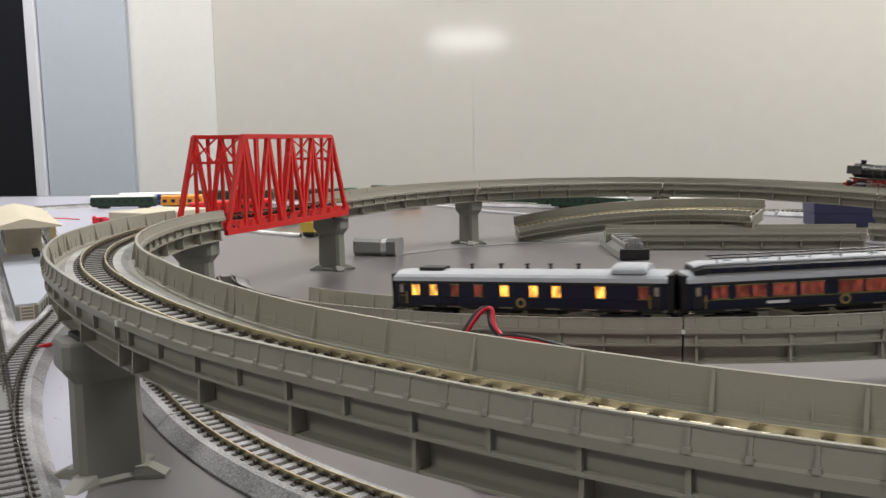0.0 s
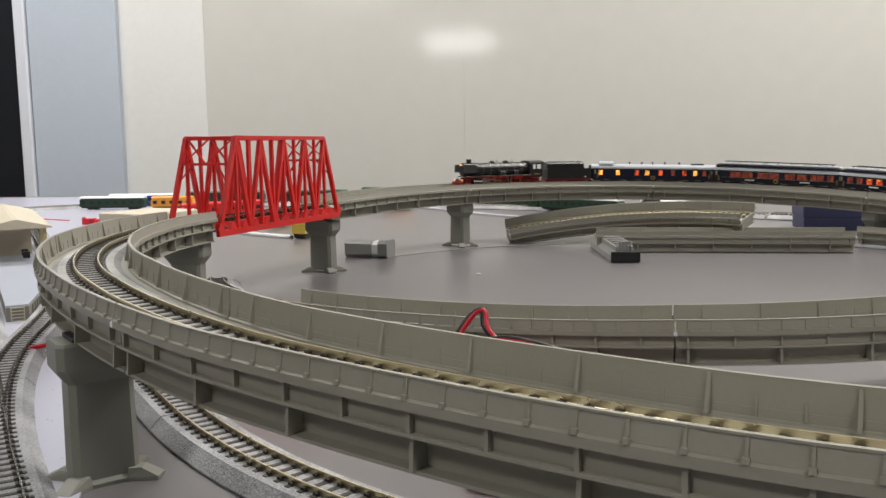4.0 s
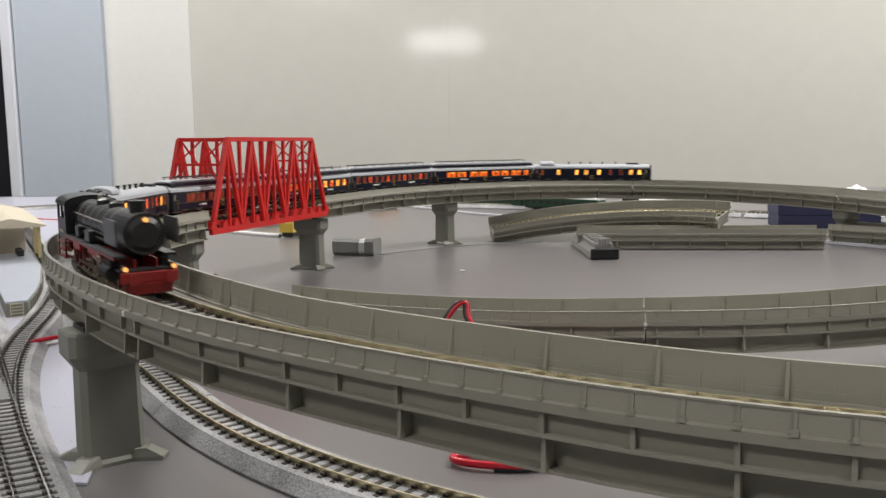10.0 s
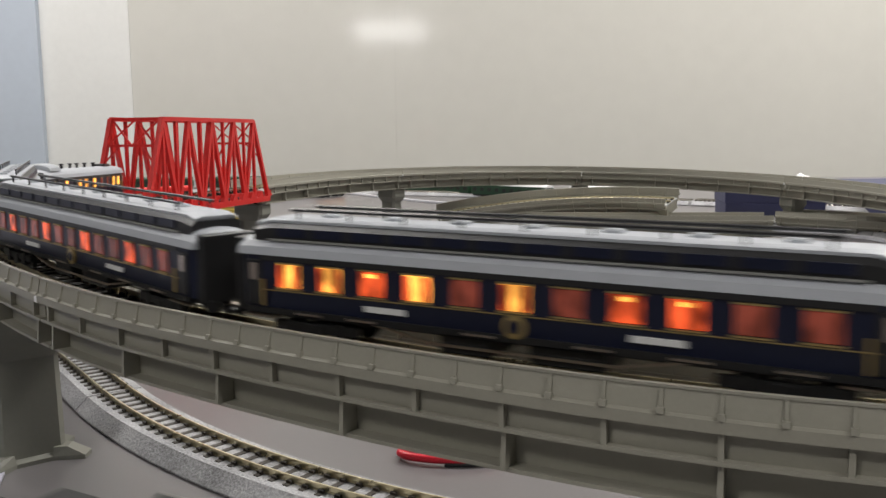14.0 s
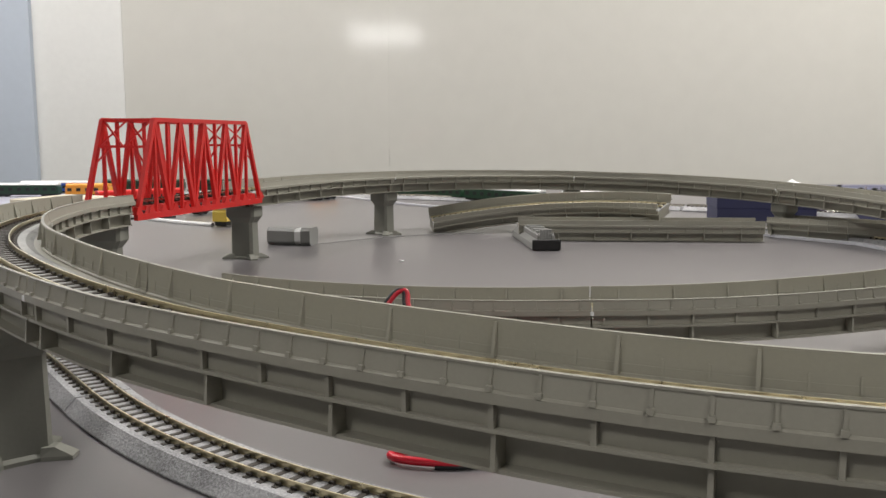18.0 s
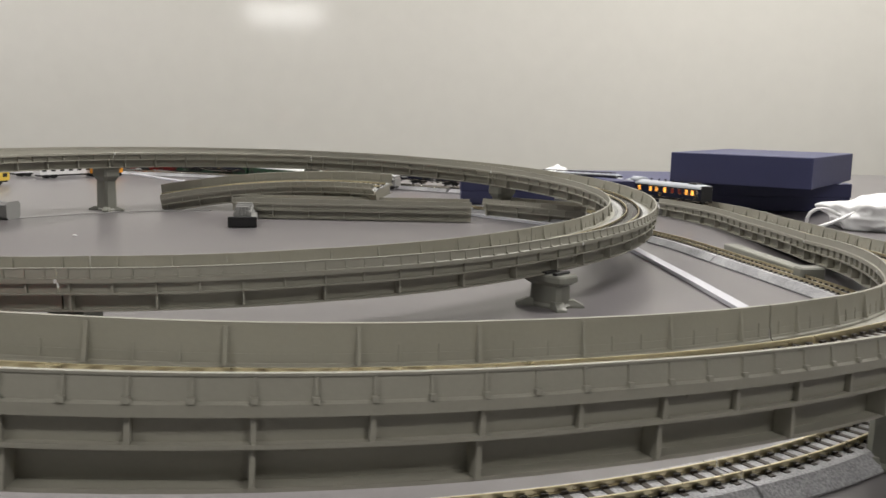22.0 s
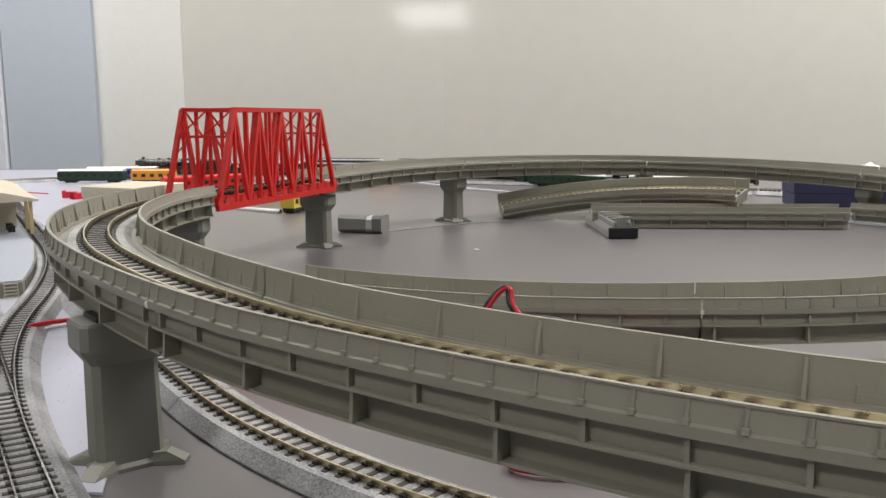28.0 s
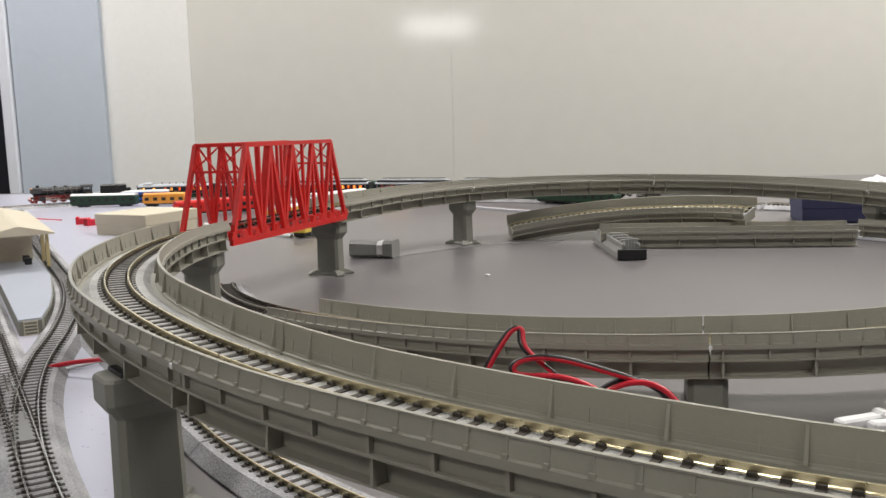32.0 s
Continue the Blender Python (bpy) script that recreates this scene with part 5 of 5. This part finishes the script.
            ring = [[(x + q * math.cos(a), y + d, r + q * math.sin(a)) for q, d in ((r * .86, side * .0007), (r * 1.0, side * .0007), (r * 1.0, side * .0012), (r * .86, side * .0012))] for a in [2 * math.pi * i / 24 for i in range(25)]]
            loft(bm, ring, caps=False)
            part("tyre", bm, M_STEEL, c)
        for y, z, r in ((side * .0074, .0090, .0007),):
            bm = bmesh.new()
            tube(bm, (F0 - .0022, y, z), (F0 + .0008, y, z), r, 12)
            part("headlamp", bm, M_LAMP, c, "lit headlamp")
            bm = bmesh.new()
            tube(bm, (F0 - .0040, y, z), (F0 - .0002, y, z), r * 1.35, 12)
            part("lamp_housing", bm, M_BLACK, c)
        bm = bmesh.new()
        tube(bm, (F0, side * .0055, .0060), (F0 + .0030, side * .0055, .0060), .0006, 8)
        tube(bm, (F0 + .0030, side * .0055, .0060), (F0 + .0037, side * .0055, .0060), .0017, 14)
        part("buffer", bm, M_LOCORED, c)
        # cab side
        bm = bmesh.new()
        box(bm, -.0435, -.0285, side * .0090 - .0003, side * .0090 + .0003, .0100, .0182, .0001)
        box(bm, -.0435, -.0415, side * .0090 - .0003, side * .0090 + .0003, .0180, .0236)
        box(bm, -.0365, -.0350, side * .0090 - .0003, side * .0090 + .0003, .0180, .0236)
        box(bm, -.0305, -.0285, side * .0090 - .0003, side * .0090 + .0003, .0180, .0236)
        box(bm, -.0435, -.0285, side * .0090 - .0003, side * .0090 + .0003, .0228, .0238)
        part("cab_side", bm, M_BLACK, c)
        for zz in (.0030, .0058, .0086):
            bm = bmesh.new()
            box(bm, -.043, -.030, min(side * .0070, side * .0098), max(side * .0070, side * .0098), zz, zz + .0005)
            part("cab_step", bm, M_LOCORED, c)
        for x in (-.0425, -.0300):
            bm = bmesh.new()
            bar(bm, (x, side * .0094, .0030), (x, side * .0094, .0108), .0005, .0005)
            part("step_hanger", bm, M_LOCORED, c)
        bm = bmesh.new()
        box(bm, -.040, -.033, side * .0094 - .0001, side * .0094 + .0001, .0126, .0134)
        part("number_board", bm, M_GOLD, c, "small brass board")
    bm = bmesh.new()
    box(bm, -.0290, -.0282, -.0088, .0088, .0110, .0236)
    part("cab_front", bm, M_BLACK, c)
    bm = bmesh.new()
    rings = [[(x, y, z) for y, z in arch(.0096, .0232, .0036)] for x in (-.0455, -.0275)]
    loft(bm, rings)
    part("cab_roof", bm, M_LOCO, c)
    bm = bmesh.new()
    box(bm, -.0440, .0300, -.0030, .0030, .0040, .0125)
    part("chassis", bm, M_BLACK, c)
    bm = bmesh.new()
    box(bm, F0 - .0015, F0, -.0088, .0088, .0044, .0078, .0003)
    part("buffer_beam", bm, M_LOCORED, c, "red buffer beam")
    bm = bmesh.new()
    prism(bm, [(F0 - .004, .0008), (F0 - .0005, .0008), (F0 + .0010, .0044), (F0 - .004, .0044)], -.0068, .0068)
    part("front_skirt", bm, M_LOCORED, c)
    bm = bmesh.new()
    box(bm, .0440, F0 - .001, -.0090, .0090, .0078, .0086, .0002)
    part("front_platform", bm, M_BLACK, c)
    bm = bmesh.new()
    tube(bm, (.0466, 0, .0236), (.0486, 0, .0236), .0007, 12)
    part("headlamp", bm, M_LAMP, c, "lit headlamp")
    return c


def tender():
    c = thing("tender", "black coal tender with red frame and bogies", "model tender")
    bm = bmesh.new()
    prism(bm, [(-.0240, .0078), (.0240, .0078), (.0240, .0176), (.0225, .0186), (-.0225, .0186), (-.0240, .0176)], -.0090, .0090)
    part("tank", bm, M_BLACK, c)
    bm = bmesh.new()
    rings = [[(x, y * k, z) for y, z in ((-.0070, .0184), (.0070, .0184), (.0070, .0232), (.0058, .0246), (-.0058, .0246), (-.0070, .0232))] for x, k in ((-.017, .98), (.0235, 1.0))]
    loft(bm, rings)
    part("coal_bunker", bm, M_LOCO, c)
    for i in range(7):
        x = -.015 + i * .006
        for y in (-.0071, .0071):
            bm = bmesh.new()
            box(bm, x - .0004, x + .0004, y - .0004, y + .0004, .0186, .0234)
            part("bunker_rib", bm, M_BLACK, c)
    bm = bmesh.new()
    for i in range(60):
        x, y = random.uniform(-.015, .021), random.uniform(-.005, .005)
        r = random.uniform(.0006, .0014)
        bmesh.ops.create_icosphere(bm, subdivisions=1, radius=r, matrix=Matrix.Translation((x, y, .0246)) @ Euler((random.random(), random.random(), 0)).to_matrix().to_4x4())
    tagged(part("coal", bm, M_BLACK, c), kind="stuff")
    bm = bmesh.new()
    box(bm, -.0250, .0250, -.0086, .0086, .0060, .0080, .0003)
    part("frame", bm, M_LOCORED, c, "red tender frame")
    for x in (-.016, -.006, .008, .018):
        for y in (-.0048, .0048):
            bm = bmesh.new()
            tube(bm, (x, y - .0008, .0032), (x, y + .0008, .0032), .0032, 16)
            part("wheel", bm, M_LOCORED, c)
        for y in (-.0068, .0068):
            bm = bmesh.new()
            box(bm, x - .0014, x + .0014, y - .0007, y + .0007, .0018, .0056, .0003)
            part("axle_box", bm, M_LOCORED, c)
    for x in (-.011, .013):
        for y in (-.0068, .0068):
            bm = bmesh.new()
            box(bm, x - .0085, x + .0085, y - .0005, y + .0005, .0036, .0058, .0002)
            part("bogie_frame", bm, M_LOCORED, c)
    for y in (-.0092, .0092):
        bm = bmesh.new()
        box(bm, -.0185, -.0170, y - .0001, y + .0001, .0092, .0106)
        part("data_panel", bm, M_WHITE, c, "small white data panel")
    bm = bmesh.new()
    box(bm, -.0285, -.0245, -.0011, .0011, .0036, .0050, .0003)
    part("coupler", bm, M_BLACK, c)
    return c


LOCO = locomotive()
TENDER = tender()
COACHES = [
    coach("baggage", "dark blue baggage car with pale roof and a lookout cupola", front=True),
    coach("dining", "dark blue dining car with glowing orange curtained windows", 1),
    coach("saloon", "dark blue saloon car with warm lit table windows"),
    coach("sleeper", "dark blue sleeping car with dim red curtained windows"),
    coach("dining", "dark blue saloon car with red and orange windows", -1),
]
COACHES.append(coach("baggage", "dark blue baggage car at the end of the train"))


def goods_wagon(style, label):
    """A short goods wagon: tank, low flat, framed hopper or covered flat."""
    c = thing("goods_wagon", label, "model wagon", "wagons of the goods train")
    L, h = .068, .0085
    bm = bmesh.new()
    box(bm, -L / 2, L / 2, -h * .9, h * .9, .0056, .0078, .0004)
    part("underframe", bm, M_BLACK, c)
    for x in (-L * .32, L * .32):
        bogie(c, x)
    if style == "tank":
        bm = bmesh.new()
        tube(bm, (-L / 2 + .004, 0, .0150), (L / 2 - .004, 0, .0150), .0074, 24)
        tube(bm, (-L / 2 + .002, 0, .0150), (L / 2 - .002, 0, .0150), .0060, 24)
        part("tank", bm, M_BLUE2, c, "bright blue tank", smooth=False)
        bm = bmesh.new()
        tube(bm, (0, 0, .0215), (0, 0, .0242), .0028, 14)
        part("filler_dome", bm, M_BLUE2, c)
        for y in (-.0082, .0082):
            bm = bmesh.new()
            bar(bm, (-.014, y, .0078), (.004, y, .0205), .0007, .0007)
            part("ladder_rail", bm, M_BLUE2, c)
    elif style == "flat":
        bm = bmesh.new()
        box(bm, -L / 2 + .002, L / 2 - .002, -h, h, .0078, .0094, .0004)
        part("deck", bm, M_BLACK, c)
        bm = bmesh.new()
        box(bm, -L / 2 + .004, -L / 2 + .018, -h * .8, h * .8, .0094, .0180, .0010)
        part("crate", bm, M_BLACK, c, "dark load at one end")
    elif style == "framed":
        bm = bmesh.new()
        prism(bm, [(-L / 2 + .010, .0078), (L / 2 - .010, .0078), (L / 2 - .003, .0190), (-L / 2 + .003, .0190)], -h * .86, h * .86)
        part("hopper", bm, M_GREEN, c, "dark green hopper body")
        for side in (-1, 1):
            y = side * h * .95
            ends = [(-L / 2 + .010, .0084), (-L / 2 + .003, .0190), (-L / 2 + .006, .0212), (L / 2 - .006, .0212), (L / 2 - .003, .0190), (L / 2 - .010, .0084)]
            for p, q in zip(ends, ends[1:] + ends[:1]):
                bm = bmesh.new()
                bar(bm, (p[0], y, p[1]), (q[0], y, q[1]), .0013, .0013)
                part("frame_bar", bm, M_LGREY, c, "pale frame bar")
            for x in (-.014, 0.0, .014):
                bm = bmesh.new()
                bar(bm, (x * .8, y, .0084), (x, y, .0212), .0010, .0010)
                part("frame_bar", bm, M_LGREY, c, "pale frame bar")
    else:
        bm = bmesh.new()
        box(bm, -L / 2 + .003, L / 2 - .003, -h, h, .0078, .0110, .0006)
        part("load", bm, M_WHITE, c, "pale load on a flat wagon")
    return c


GOODS = [goods_wagon("tank", "bright blue model tank wagon with thin side bars"), goods_wagon("flat", "black low model flat wagon with a dark load"),
         goods_wagon("framed", "dark green hopper wagon in a pale frame"), goods_wagon("pale", "low model flat wagon with a pale load")]
# the engine is a little larger than it was drawn
for ob in (LOCO, TENDER):
    for child in ob.children:
        child.matrix_basis = Matrix.Scale(1.10, 4) @ child.matrix_basis

# ---- the train's run ----
WAY = [(0.0, 0.820), (1.5, 0.977), (3.0, 1.145), (6.0, 1.497), (8.0, 1.735), (9.0, 1.868), (9.6, 1.965), (10.3, 2.100), (11.0, 2.236), (12.0, 2.407), (14.0, 2.770), (16.5, 3.259), (22.0, 4.46), (25.0, 4.72), (32.0, 5.09)]
# spacing of the vehicles along the line, a little closer on the climb
SS = np.linspace(-0.46, 7.0, 1500)
CLOSE = np.interp(SS, [-0.3, 0.12, 0.18, 0.76, 0.84, 1.45, 1.95], [0.99, 0.99, 0.90, 0.90, 0.965, 0.965, 1.065])
UU = np.concatenate([[0], np.cumsum(np.diff(SS) / ((CLOSE[1:] + CLOSE[:-1]) / 2))])


def front(t):
    ts, ws = [a for a, _ in WAY], [b for _, b in WAY]
    i = min(max(0, int(np.searchsorted(ts, t)) - 1), len(ts) - 2)
    def slope(j):
        if j == 0:
            return (ws[1] - ws[0]) / (ts[1] - ts[0])
        if j == len(ts) - 1:
            return (ws[-1] - ws[-2]) / (ts[-1] - ts[-2])
        return (ws[j + 1] - ws[j - 1]) / (ts[j + 1] - ts[j - 1])
    h = ts[i + 1] - ts[i]
    u = (t - ts[i]) / h
    return ((2 * u ** 3 - 3 * u ** 2 + 1) * ws[i] + (u ** 3 - 2 * u ** 2 + u) * h * slope(i) + (3 * u ** 2 - 2 * u ** 3) * ws[i + 1] + (u ** 3 - u ** 2) * h * slope(i + 1))


def rolling(t, back, wheelbase):
    """Pose of a vehicle whose middle runs that far behind the front, on two bogies."""
    u = float(np.interp(front(t), SS, UU)) - back
    s = float(np.interp(u, UU, SS))
    s = max(s, -0.44)
    a, b = MAIN.mat_at(s - wheelbase / 2, 0, RAIL).translation, MAIN.mat_at(s + wheelbase / 2, 0, RAIL).translation
    d = b - a
    return Matrix.Translation((a + b) / 2) @ Matrix.Rotation(math.atan2(d.y, d.x), 4, "Z") @ Matrix.Rotation(-math.atan2(d.z, math.hypot(d.x, d.y)), 4, "Y")


def motions():
    times = [i * 0.4 for i in range(81)]
    walk(LOCO, [(t, rolling(t, 0.058, 0.044)) for t in times])
    walk(TENDER, [(t, rolling(t, 0.142, 0.030)) for t in times])
    for i, c in enumerate(COACHES):
        walk(c, [(t, rolling(t, 0.246 + 0.1445 * i, 0.094)) for t in times])

    # the goods train: at rest, by in a few seconds, at rest again
    for i, c in enumerate(GOODS):
        def at(t):
            run = min(max(t - 12.4, 0.0), 4.4)
            return 0.37 + 0.25 * run - 0.034 - 0.0755 * i
        walk(c, [(t, CROSS.mat_at(at(t), 0, 0.0080)) for t in (0.0, 12.0, 12.4, 12.8, 13.2, 13.6, 14.0, 14.4, 14.8, 15.6, 16.4, 16.8, 17.2, 32.0)])


motions()
